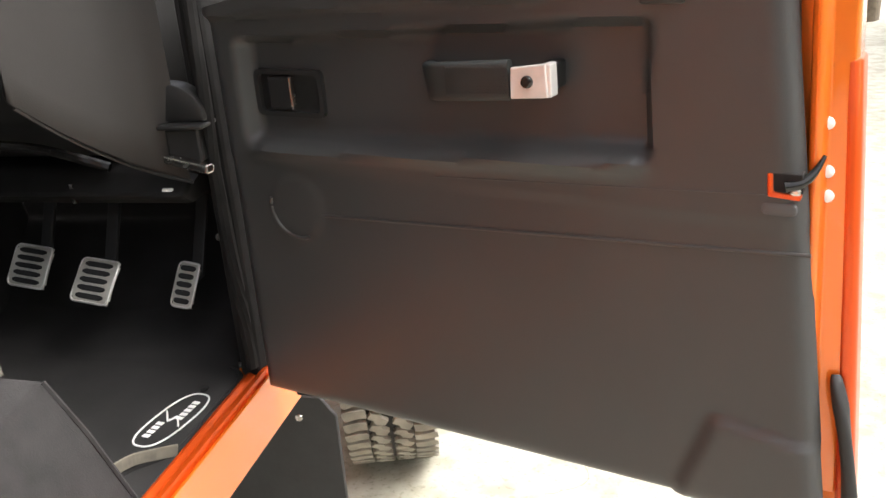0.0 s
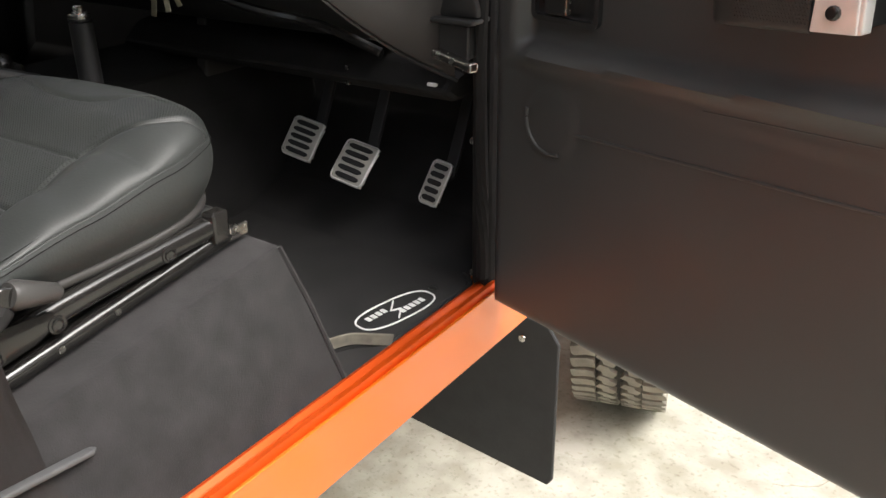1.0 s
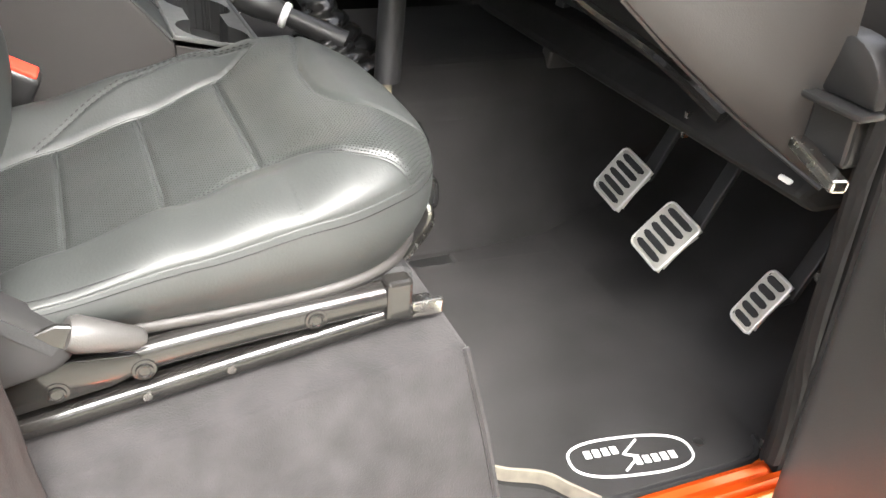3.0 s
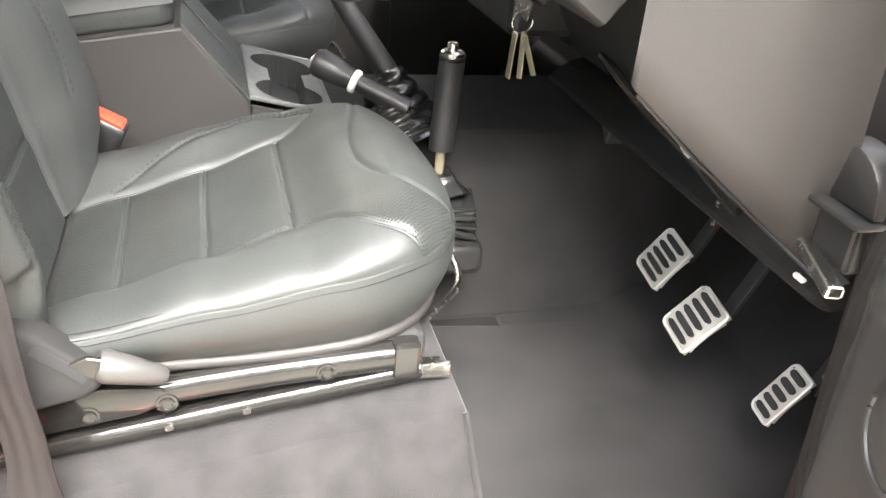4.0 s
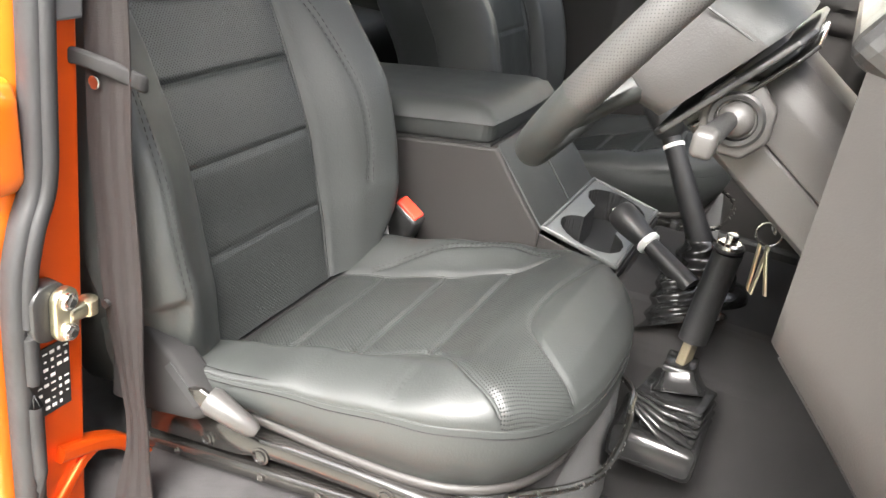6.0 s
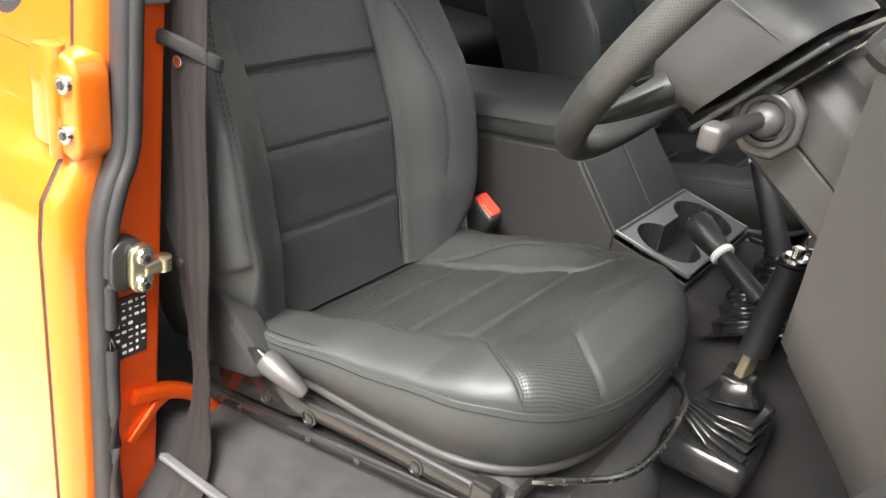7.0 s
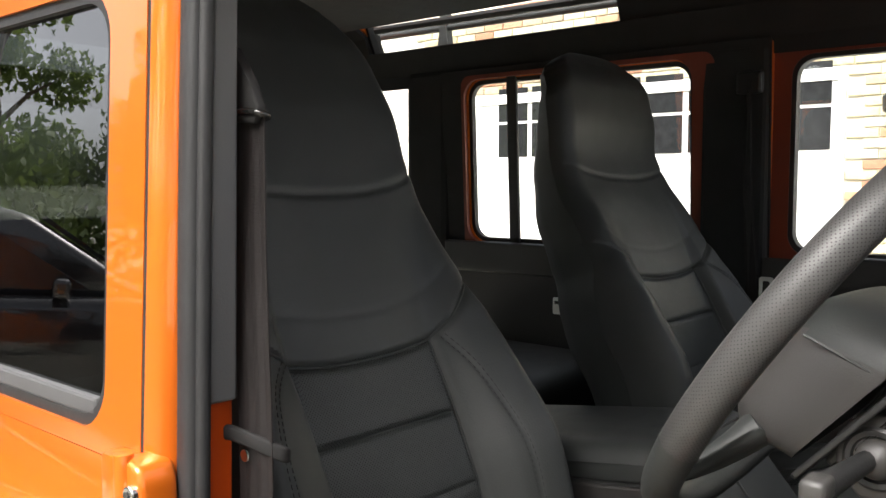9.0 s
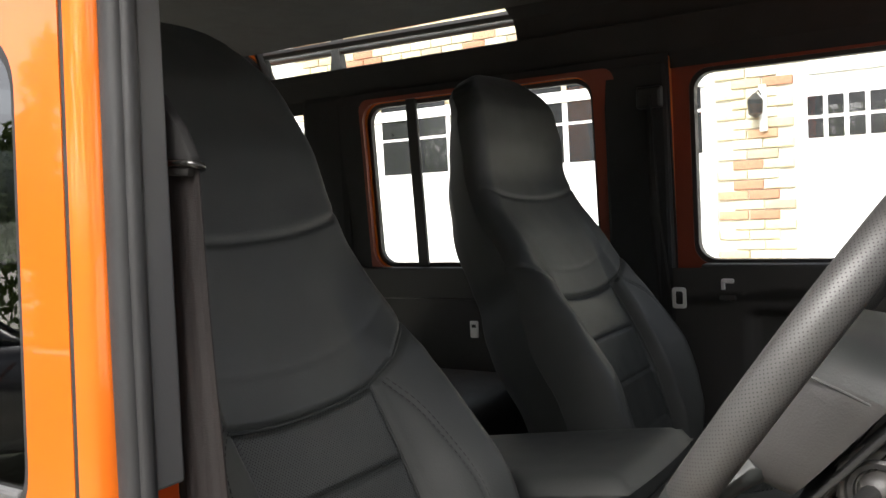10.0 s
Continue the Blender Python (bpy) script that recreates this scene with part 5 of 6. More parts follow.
# ---- pedals and mat ----
def pedal(name, at, w, h, slots, label, tilt, turn):
    """A curved alloy pad with rubber strips let into it; tilt: its slope, turn: its twist in its own plane."""
    p = thing(name, label, "pedal", "pedals")
    m = Matrix.Translation(at) @ pose(0, 0, 0, tilt, 0, 0) @ pose(0, 0, 0, 0, 0, turn)

    def bowed(bm, y0=0.0):
        for v in bm.verts:
            yy = v.co.y + y0
            v.co = m @ Vector((v.co.x, yy, v.co.z - 3.4 * yy * yy))
        return bm

    bm = bmesh.new()
    outs = rounded(w, h, 0.007, 4)
    n = 9
    for k in range(n):
        y0, y1 = -h / 2 + h * k / n, -h / 2 + h * (k + 1) / n
        half = w / 2 - (0.003 if k in (0, n - 1) else 0.0)
        prism([(-half, y0), (half, y0), (half, y1), (-half, y1)], "z", -0.003, 0.004, 0.0, bm=bm)
    bmesh.ops.remove_doubles(bm, verts=bm.verts, dist=0.0002)
    part("pad", bowed(bm), ALLOY, p, "brushed aluminium pad", smooth=40)
    part("pad_lip", bowed(sweep([(x, y, 0.0042) for x, y in outs], circle(0.0016, 6), True)), PLATE, p, "bright rolled edge", smooth=60)
    for k in range(slots):
        y = -h / 2 + (k + 0.5) * (h - 0.006) / slots + 0.003
        hs = h / slots * 0.30
        strip = [(-w * 0.37, -hs * 0.5), (-w * 0.25, -hs), (w * 0.28, -hs), (w * 0.38, -hs * 0.2), (w * 0.36, hs * 0.7), (w * 0.20, hs), (-w * 0.30, hs), (-w * 0.38, hs * 0.4)]
        part("rubber_rib", bowed(prism(strip, "z", 0.0035, 0.0062, 0.0008, 1), y), RUBBER, p)
    part("arm", sweep([m @ Vector((0, 0, -0.004)), m @ Vector((0, 0.02, -0.03)), Vector(at) + Vector((0, 0.12, 0.16))], rounded(0.02, 0.008, 0.002, 2)), RUBBER, p)


pedal("clutch_pedal", (0.402, 0.064, 0.861), 0.066, 0.066, 5, "ribbed aluminium clutch pedal", 56, -7)
pedal("brake_pedal", (0.526, 0.045, 0.847), 0.065, 0.069, 5, "ribbed aluminium brake pedal", 50, -7)
pedal("accelerator_pedal", (0.652, 0.086, 0.826), 0.035, 0.070, 5, "slim ribbed aluminium accelerator pedal", 58, -7)


def mat():
    t = thing("floor_mat", "black carpet floor mat with a white stitched badge", "floor mat")
    out = [(0.275, -0.25), (0.66, -0.258), (0.688, -0.233), (0.706, -0.198), (0.728, -0.178), (0.745, -0.158), (0.746, 0.02), (0.738, 0.045), (0.72, 0.055), (0.70, 0.06), (0.30, 0.08)]
    part("carpet", prism(out, "z", 0.689, 0.699, 0.003), MAT, t)
    # badge: oval line and two words on a diagonal
    MB = pose(0.7015, -0.0895, 0.7002, 0, 0, 80)
    L, H = 0.137, 0.055
    loop = []
    for a in np.linspace(0, 2 * math.pi, 60, endpoint=False):
        c, s_ = math.cos(a), math.sin(a)
        loop.append(MB @ Vector((L / 2 * math.copysign(abs(c) ** 0.75, c), H / 2 * math.copysign(abs(s_) ** 0.75, s_), 0)))
    part("badge_outline", sweep(loop, rounded(0.0028, 0.002, 0.0008, 2), True), WHITE, t, "white stitched oval")
    # the maker's wordmark stands as plain white shapes
    for i in range(4):
        part("badge_mark", box((0.0072, 0.0108, 0.0012), m=MB @ pose(-0.046 + i * 0.0102, 0.0070 + i * 0.0008, 0.0005), bevel=0.0005), WHITE, t)
    for i in range(5):
        part("badge_mark", box((0.0072, 0.0108, 0.0012), m=MB @ pose(0.004 + i * 0.0102, -0.0090 + i * 0.0008, 0.0005), bevel=0.0005), WHITE, t)
    for a, b in (((-0.014, -0.021), (0.006, -0.004)), ((-0.008, 0.002), (0.014, 0.021)), ((-0.006, 0.001), (0.007, -0.003))):
        part("badge_flash", tube([MB @ Vector((a[0], a[1], 0.0008)), MB @ Vector((b[0], b[1], 0.0008))], 0.0014, 5), WHITE, t)
    for x, y in ((0.697, -0.191), (0.708, -0.008)):
        part("eyelet", lathe([(0.003, 0), (0.006, 0.001), (0.006, 0.002), (0.003, 0.002)], pose(x, y, 0.699)), PLASTIC, t)
    part("binding", tube(spline([(0.745, -0.158, 0.697), (0.7475, -0.10, 0.697), (0.7475, 0.02, 0.697), (0.739, 0.047, 0.698), (0.72, 0.058, 0.699)], 5), 0.004, 6), RUBBER, t)
    part("curled_edge", sweep(spline([(0.672, -0.250, 0.706), (0.690, -0.232, 0.709), (0.706, -0.198, 0.708), (0.728, -0.178, 0.705), (0.746, -0.157, 0.699)], 6), rounded(0.0035, 0.017, 0.001, 2)), STRAPTAN, t, "khaki edging curled up at the corner")
    # second mat under it, with a stitched round corner
    low = [(0.60, -0.258), (0.735, -0.2585)] + [(0.742 + 0.011 * math.sin(q), -0.2475 - 0.011 * math.cos(q)) for q in np.linspace(0.2, 1.5, 6)] + [(0.7535, 0.03), (0.60, 0.03)]
    u = thing("under_mat", "black rubber-edged under mat with a stitched corner", "floor mat")
    part("carpet", prism(low, "z", 0.6875, 0.6925, 0.001, 1), MAT, u)
    edge = [(x, y, 0.694) for x, y in low[1:8]] + [(0.7525, -0.17, 0.694), (0.7525, 0.02, 0.694)]
    part("binding", tube(edge, 0.0028, 6), RUBBER, u)
    bm = bmesh.new()
    inner = [Vector((0.700 + 0.005 * k, -0.2515, 0.6932)) for k in range(8)] + [Vector((0.7455, -0.245 + 0.005 * k, 0.6932)) for k in range(18)]
    for p, q in zip(inner[::1], inner[1::1]):
        tube([p, p.lerp(q, 0.6)], 0.0006, 4, bm=bm)
    part("stitching", bm, TRIMGREY, u)


mat()


# ---- dash ----
def dash():
    d = thing("dashboard", "charcoal plastic dashboard with rounded knee panels", "dashboard")
    prof = [(0.30, 1.34), (0.02, 1.36), (-0.06, 1.34), (-0.085, 1.30), (-0.08, 1.22), (-0.02, 1.10), (0.05, 1.04), (0.30, 1.04)]
    part("body", prism(prof, "x", -0.73, 0.60, 0.012, 3), PLASTIC, d, smooth=40)
    low = spline([(0.608, -0.140, 1.160), (0.628, -0.085, 1.110), (0.662, -0.030, 1.062), (0.700, 0.000, 1.035), (0.735, 0.015, 1.02)], 6)
    rows = [[p + Vector((-0.006, 0.034, -0.006)) for p in low], [p + Vector((-0.003, 0.014, -0.009)) for p in low], [p + Vector((-0.001, 0.004, -0.005)) for p in low]]
    for k in range(9):
        f = k / 8
        row = []
        for p in low:
            q = Vector((p.x + 0.004 * math.sin(math.pi * f * 0.6), p.y - 0.012 * math.sin(math.pi * f * 0.9) * (p.x - 0.6) / 0.13, p.z + (1.46 - p.z) * f))
            row.append(q)
        rows.append(row)
    edge = [r[0].copy() for r in rows[3:]]
    for r in rows:
        r[:0] = [r[0] + Vector((-0.020, 0.030, 0.0)), r[0] + Vector((-0.014, 0.012, 0.0)), r[0] + Vector((-0.006, 0.003, 0.0))]
    part("knee_panel", patch(rows), KNEE, d, "smooth charcoal end panel with rolled edges", smooth=60)
    part("panel_piping", tube([p + Vector((-0.002, 0.010, -0.010)) for p in low], 0.003, 6), PLASTIC, d)
    part("panel_edge", tube([p + Vector((-0.016, 0.014, 0.0)) for p in edge], 0.004, 8), MATTE, d, smooth=60)
    under = [(0.30, 1.06), (0.06, 1.02), (0.02, 0.99), (0.05, 0.97), (0.30, 0.97)]
    part("under_tray", prism(under, "x", 0.02, 0.715, 0.008), MATTE, d)
    part("under_rail", tube(spline([(0.30, -0.02, 1.10), (0.42, -0.03, 1.085), (0.55, -0.035, 1.075), (0.64, -0.02, 1.045)], 6), 0.007, 8), BLACKSTEEL, d)
    part("binnacle", prism([(-0.16, 1.37), (-0.10, 1.46), (0.10, 1.46), (0.16, 1.34), (-0.1, 1.34)], "x", 0.28, 0.62, 0.015, 3), PLASTIC, d, "instrument binnacle")
    part("centre_panel", box((0.28, 0.10, 0.22), (0.04, -0.055, 1.20), 0.012), PLASTIC, d, "centre switch panel")
    part("bracket", box((0.006, 0.008, 0.03), (0.532, 0.035, 0.99), 0.001), STEEL, d)
    part("white_clip", box((0.018, 0.006, 0.010), (0.688, 0.03, 0.995), 0.003), WHITE, d)
    part("tunnel_panel", prism([(0.05, 0.86), (0.08, 1.05), (0.24, 1.05), (0.205, 0.86)], "x", 0.16, 0.185, 0.004), GREYPLASTIC, d, "grey side panel by the tunnel")
    c = thing("door_check_arm", "bright steel door check arm at the pillar", "door check")
    part("arm", box((0.075, 0.016, 0.012), m=pose(0.752, -0.012, 1.047, 0, 8, -14), bevel=0.003), STEEL, c)
    part("housing", box((0.050, 0.034, 0.046), (0.742, 0.018, 1.068), 0.004), PLASTIC, c, "black check housing")
    part("housing_ledge", box((0.066, 0.046, 0.007), (0.7455, 0.012, 1.0945), 0.003), PLASTIC, c, smooth=40)
    arch = [(0.715, 1.0985), (0.712, 1.150), (0.726, 1.150)] + [(0.726 + 0.050 * math.sin(q), 1.104 + 0.046 * math.cos(q)) for q in np.linspace(0.25, 1.5, 8)] + [(0.776, 1.0985)]
    part("housing_arch", prism(arch, "y", 0.004, 0.034, 0.003, 2), PLASTIC, c, "rounded black cover over the check", smooth=40)


dash()


# ---- the open front door ----
def front_door():
    ang = radians(73)
    d = Vector((math.sin(ang), -math.cos(ang), 0))
    n = Vector((-math.cos(ang), -math.sin(ang), 0))          # towards the cabin side of the door
    H = Vector((0.95, -0.10, 0)) - d * 0.115
    M = Matrix(((d.x, n.x, 0, H.x), (d.y, n.y, 0, H.y), (0, 0, 1, 0), (0, 0, 0, 1)))   # along, proud, up
    dr = thing("front_door", "open front car door, charcoal vinyl trim in an orange shell", "car door", "front doors")

    GROW = pose(1.35, -0.95, 1.30) @ Matrix.Diagonal((1.06, 1.06, 1.06, 1)) @ pose(-1.35, 0.95, -1.30)

    def put(bm):
        for v in bm.verts:                                   # the rear edge runs back towards the sill
            v.co.x += 0.075 * (1.02 - min(1.30, v.co.z)) * step(0.47, 0.66, v.co.x)
        bmesh.ops.transform(bm, matrix=GROW @ M, verts=bm.verts)
        return bm

    z0, z1 = 0.745, 1.257
    # vinyl card: a relief over the door, with the sunk tray for the pull handle
    nx, nz = 110, 90
    rows = []
    for j in range(nz + 1):
        z = z0 + (z1 - z0) * j / nz
        row = []
        for i in range(nx + 1):
            wide = 0.656 + 0.024 * (z1 - z) / (z1 - z0)
            a = 0.004 + wide * i / nx
            h = 0.0
            zb = 1.098 + 0.018 * (a - 0.05) / 0.47
            zt = 1.208 + 0.020 * (a - 0.05) / 0.47
            sunk = step(0.040, 0.058, a) * (1 - step(0.522, 0.533, a)) * step(zb - 0.016, zb + 0.004, z) * (1 - step(zt - 0.004, zt + 0.008, z))
            h -= 0.020 * sunk
            h += 0.011 * math.exp(-((z - zb + 0.012) / 0.012) ** 2) * step(0.04, 0.08, a) * (1 - step(0.50, 0.535, a))
            h += 0.004 * step(1.07, 1.075, z + 0.03 * a) * 0.5
            r = math.hypot(a - 0.105, z - 1.017)
            h += 0.0022 * (1 - step(0.035, 0.042, r))
            sc = step(0.552, 0.560, a + (z - 0.76) * -0.35) * (1 - step(0.846, 0.852, z + (a - 0.6) * 0.16))
            h += 0.007 * sc
            topl = 1.233 + 0.016 * (a / 0.42) + (0.10 * max(0, a - 0.41))
            h += 0.010 * step(topl - 0.002, topl + 0.006, z)
            ed = min(a - 0.004, wide + 0.004 - a, z - z0) / 0.022
            if ed < 1:
                h -= 0.016 * (1 - math.sqrt(1 - (1 - max(0, ed)) ** 2))
            row.append(Vector((a, 0.004 + h, min(z, 1.246 + 0.20 * a))))
        rows.append(row)
    part("trim_card", put(patch(rows)), VINYL, dr, "charcoal moulded vinyl door card", smooth=50)
    part("card_crease", put(tube([(0.135 + 0.537 * k / 20, 0.0040, 1.010 + 0.021 * k / 20) for k in range(21)], 0.0020, 8)), VINYL, dr, "pressed crease across the card", smooth=60)
    part("card_crease", put(tube([(0.30 + 0.35 * k / 20, 0.0058, 1.072 + 0.012 * k / 20) for k in range(21)], 0.0010, 6)), VINYL, dr)
    part("card_ring", put(tube([(0.105 + 0.038 * math.cos(q), 0.0062, 1.017 + 0.038 * math.sin(q)) for q in np.linspace(-3.4, -1.2, 30)], 0.0024, 8)), VINYL, dr, "round embossed ring")
    part("trim_back", put(prism([(0.005, z0), (0.005, 1.222), (0.10, 1.254), (0.66, 1.254), (0.66, z0)], "y", -0.030, -0.018, 0.003)), PLASTIC, dr)
    # shell
    part("shell", put(prism([(0.002, z0 + 0.01), (0.002, 1.222), (0.10, 1.254), (0.702, 1.254), (0.702, z0 + 0.01)], "y", -0.071, -0.033, 0.005)), PAINT, dr, "orange door skin")
    edge = [(0.655, -0.034), (0.658, -0.012), (0.664, -0.009), (0.668, -0.013), (0.672, -0.022), (0.690, -0.026), (0.692, -0.036), (0.692, -0.072), (0.655, -0.072)]
    part("shell_edge", put(prism(edge, "z", 0.775, 1.62, 0.002)), PAINT, dr, "orange folded door edge", smooth=35)
    for za, zb_, wd in ((0.755, 1.195, 0.707), (1.205, 1.62, 0.701)):
        lip = [(0.689, -0.034), (0.693, -0.025), (wd - 0.005, -0.025), (wd, -0.031), (wd, -0.066), (0.689, -0.066)]
        part("edge_flange", put(prism(lip, "z", za, zb_, 0.003, 2)), JAMB, dr, "red-orange outer fold of the door", smooth=35)
    part("edge_flange", put(prism([(0.689, -0.034), (0.693, -0.0255), (0.7015, -0.0255), (0.7015, -0.066), (0.689, -0.066)], "z", 1.19, 1.21, 0.002)), JAMB, dr, smooth=35)
    part("edge_seal", put(sweep(spline([(0.705, -0.020, 0.735), (0.703, -0.018, 0.80), (0.697, -0.017, 0.865), (0.692, -0.020, 0.895), (0.690, -0.025, 0.905)], 6), rounded(0.016, 0.012, 0.005, 3), scales=[1 - 0.5 * max(0, k - 14) / 10 for k in range(25)])), RUBBER, dr, smooth=50)
    part("bottom_seal", put(box((0.66, 0.02, 0.012), (0.34, -0.03, z0 - 0.004), 0.004)), RUBBER, dr)
    for z in (1.142, 1.100, 1.078):
        part("edge_screw", put(lathe([(0.0062, 0.0), (0.0058, 0.003), (0.003, 0.0045), (0.0005, 0.0045)], pose(0.681, -0.024, z, -90), 14)), WHITE, dr, "pale round screw head", smooth=50)
    # latch in its notch
    part("latch_plate", put(prism([(0.637, 1.082), (0.637, 1.103), (0.642, 1.103), (0.642, 1.087), (0.664, 1.085), (0.664, 1.080)], "y", -0.010, 0.0075, 0.0015)), JAMB, dr, "red-orange latch surround")
    part("latch_pocket", put(prism([(0.642, 1.087), (0.642, 1.1035), (0.666, 1.1035), (0.666, 1.086)], "y", -0.012, 0.0062, 0.001)), MATTE, dr, "dark latch mouth")
    part("latch_claw", put(sweep(spline([(0.652, 0.005, 1.092), (0.664, 0.003, 1.095), (0.674, -0.004, 1.104), (0.681, -0.010, 1.117)], 5), rounded(0.010, 0.008, 0.003, 2), scales=[1.3 - 0.065 * k for k in range(16)])), BLACKSTEEL, dr, smooth=50)
    part("latch_claw", put(box((0.010, 0.008, 0.008), (0.660, 0.004, 1.088), 0.003)), STEEL, dr)
    part("latch_notch", put(prism(rounded(0.030, 0.012, 0.005, 4, (0.646, 1.071)), "y", -0.004, 0.0068, 0.002)), TRIMGREY, dr, "pale notch under the latch", smooth=40)
    # inner release
    part("release_bezel", put(frame_ring(rounded(0.098, 0.054, 0.008, 4, (0.104, 1.150)), rounded(0.086, 0.043, 0.006, 4, (0.104, 1.150)), "y", -0.016, -0.008)), PLASTIC, dr, "black release bezel")
    part("release_cup", put(box((0.086, 0.004, 0.044), (0.104, -0.016, 1.150))), PLASTIC, dr)
    part("release_lever", put(box((0.034, 0.006, 0.038), (0.092, -0.010, 1.150), 0.003)), PLASTIC, dr)
    part("release_rib", put(box((0.003, 0.008, 0.036), (0.110, -0.008, 1.151), 0.001)), STEEL, dr)
    # pull handle
    part("handle_grip", put(sweep(spline([(0.300, -0.010, 1.172), (0.312, 0.018, 1.175), (0.340, 0.026, 1.177), (0.402, 0.026, 1.180)], 6), rounded(0.038, 0.012, 0.005, 3), up=(0, 1, 0))), LEATHER, dr, "black leather handle strap with a knurled face", smooth=40)
    bm = bmesh.new()                                         # knurled face of the grip
    for i in range(22):
        for j in range(9):
            box((0.0022, 0.0016, 0.0022), m=pose(0.336 + 0.003 * i + 0.0015 * (j % 2), 0.0322, 1.1665 + 0.003 * j + 0.00008 * i, 0, 45, 0), bm=bm)
    part("grip_knurl", put(bm), LEATHER, dr, "knurled face of the grip", kind="stuff")
    part("handle_plate", put(prism([(0.404, 1.1635), (0.405, 1.1925), (0.440, 1.1965), (0.442, 1.1655)], "y", 0.028, 0.033, 0.0012)), PLATE, dr, "bright handle end plate")
    part("handle_plate", put(prism([(0.4395, 1.165), (0.4385, 1.197), (0.4445, 1.196), (0.4455, 1.166)], "y", 0.016, 0.0315, 0.0015)), PLATE, dr)
    part("handle_foot", put(prism([(0.425, 1.168), (0.425, 1.193), (0.441, 1.193), (0.441, 1.168)], "y", -0.016, 0.0285, 0.002)), PLASTIC, dr)
    part("handle_screw", put(cyl(0.006, 0.006, pose(0.422, 0.034, 1.180, 90), 12, bevel=0.002)), BLACKSTEEL, dr)
    part("lock_bezel", put(box((0.045, 0.006, 0.010), (0.545, 0.013, 1.250), 0.003)), PLASTIC, dr)
    # sash over the waist, glass wound down
    bar = rounded(0.024, 0.030, 0.006, 3)
    part("window_sash", put(sweep([(0.012, -0.050, 1.225), (0.12, -0.052, 1.76)], bar)), PLASTIC, dr, "black window sash")
    part("window_sash", put(sweep([(0.12, -0.052, 1.755), (0.69, -0.055, 1.755)], bar)), PLASTIC, dr)
    part("window_sash", put(sweep([(0.685, -0.055, 1.76), (0.69, -0.05, 1.25)], bar)), PLASTIC, dr)
    part("waist_cap", put(box((0.50, 0.034, 0.012), (0.445, -0.052, 1.257), 0.004)), PLASTIC, dr)
    return M


front_door()


def passenger_door():
    d = thing("passenger_door", "closed charcoal car door, card and window surround darkened for cabin shade", "car door", "front doors")
    X = -0.725
    n = 6
    out = rounded(0.805, 0.57, 0.02, n, (-0.3765, 1.505))
    inn = rounded(0.65, 0.43, 0.045, n, (-0.397, 1.540))
    # same orange paint as the jambs, coloured darker to show shade
    part("window_frame", frame_ring(out, inn, "x", -0.775, -0.745), SHADEDFRAME, d, "orange painted window surround, darkened for cabin shade")
    g = part("pane", box((0.005, 0.66, 0.45), (-0.766, -0.388, 1.54)), CLEAR, d)
    g.visible_shadow = False
    part("window_seal", frame_ring(inn, rounded(0.63, 0.41, 0.04, n, (-0.397, 1.540)), "x", -0.772, -0.748), RUBBER, d)
    nx, nz = 70, 60
    rows = []
    for j in range(nz + 1):
        z = 0.74 + 0.58 * j / nz
        row = []
        for i in range(nx + 1):
            y = -0.763 + 0.763 * i / nx
            h = 0.0
            sunk = step(-0.606, -0.590, y) * (1 - step(-0.14, -0.12, y)) * step(1.083, 1.103, z) * (1 - step(1.215, 1.228, z))
            h -= 0.02 * sunk
            h += 0.006 * math.exp(-((z - 1.085) / 0.012) ** 2) * step(-0.6, -0.58, y) * (1 - step(-0.16, -0.13, y))
            h += 0.012 * step(1.245, 1.255, z - 0.02 * math.sin((y + 0.7) * 4))
            row.append(Vector((X + h, y, z)))
        rows.append(row)
    # same vinyl as the open door, in a darker colour for the shade inside
    part("trim_card", patch(rows), KNEE, d, "charcoal moulded vinyl door card", smooth=50)
    part("shell", box((0.05, 0.79, 0.62), (-0.775, -0.375, 1.0), 0.01), PAINT, d)
    part("handle_grip", sweep(spline([(-0.735, -0.495, 1.180), (-0.700, -0.475, 1.180), (-0.695, -0.42, 1.182), (-0.700, -0.35, 1.184), (-0.735, -0.335, 1.184)], 5), rounded(0.012, 0.028, 0.005, 3)), TRIMGREY, d, "black pull handle", smooth=40)
    for y in (-0.485, -0.345):
        part("handle_plate", box((0.010, 0.016, 0.030), (-0.699, y, 1.182), 0.003), BLACKSTEEL, d)
    part("lock_button", box((0.012, 0.026, 0.010), (-0.710, -0.642, 1.292), 0.003), PLATE, d, "bright lock lever")
    part("lock_button", box((0.010, 0.008, 0.022), (-0.711, -0.652, 1.284), 0.002), PLATE, d)
    part("lock_bezel", box((0.008, 0.035, 0.055), (-0.718, -0.645, 1.275), 0.003), PLASTIC, d)
    part("waist_rail", box((0.06, 0.70, 0.02), (-0.745, -0.35, 1.318), 0.006), PLASTIC, d)


passenger_door()


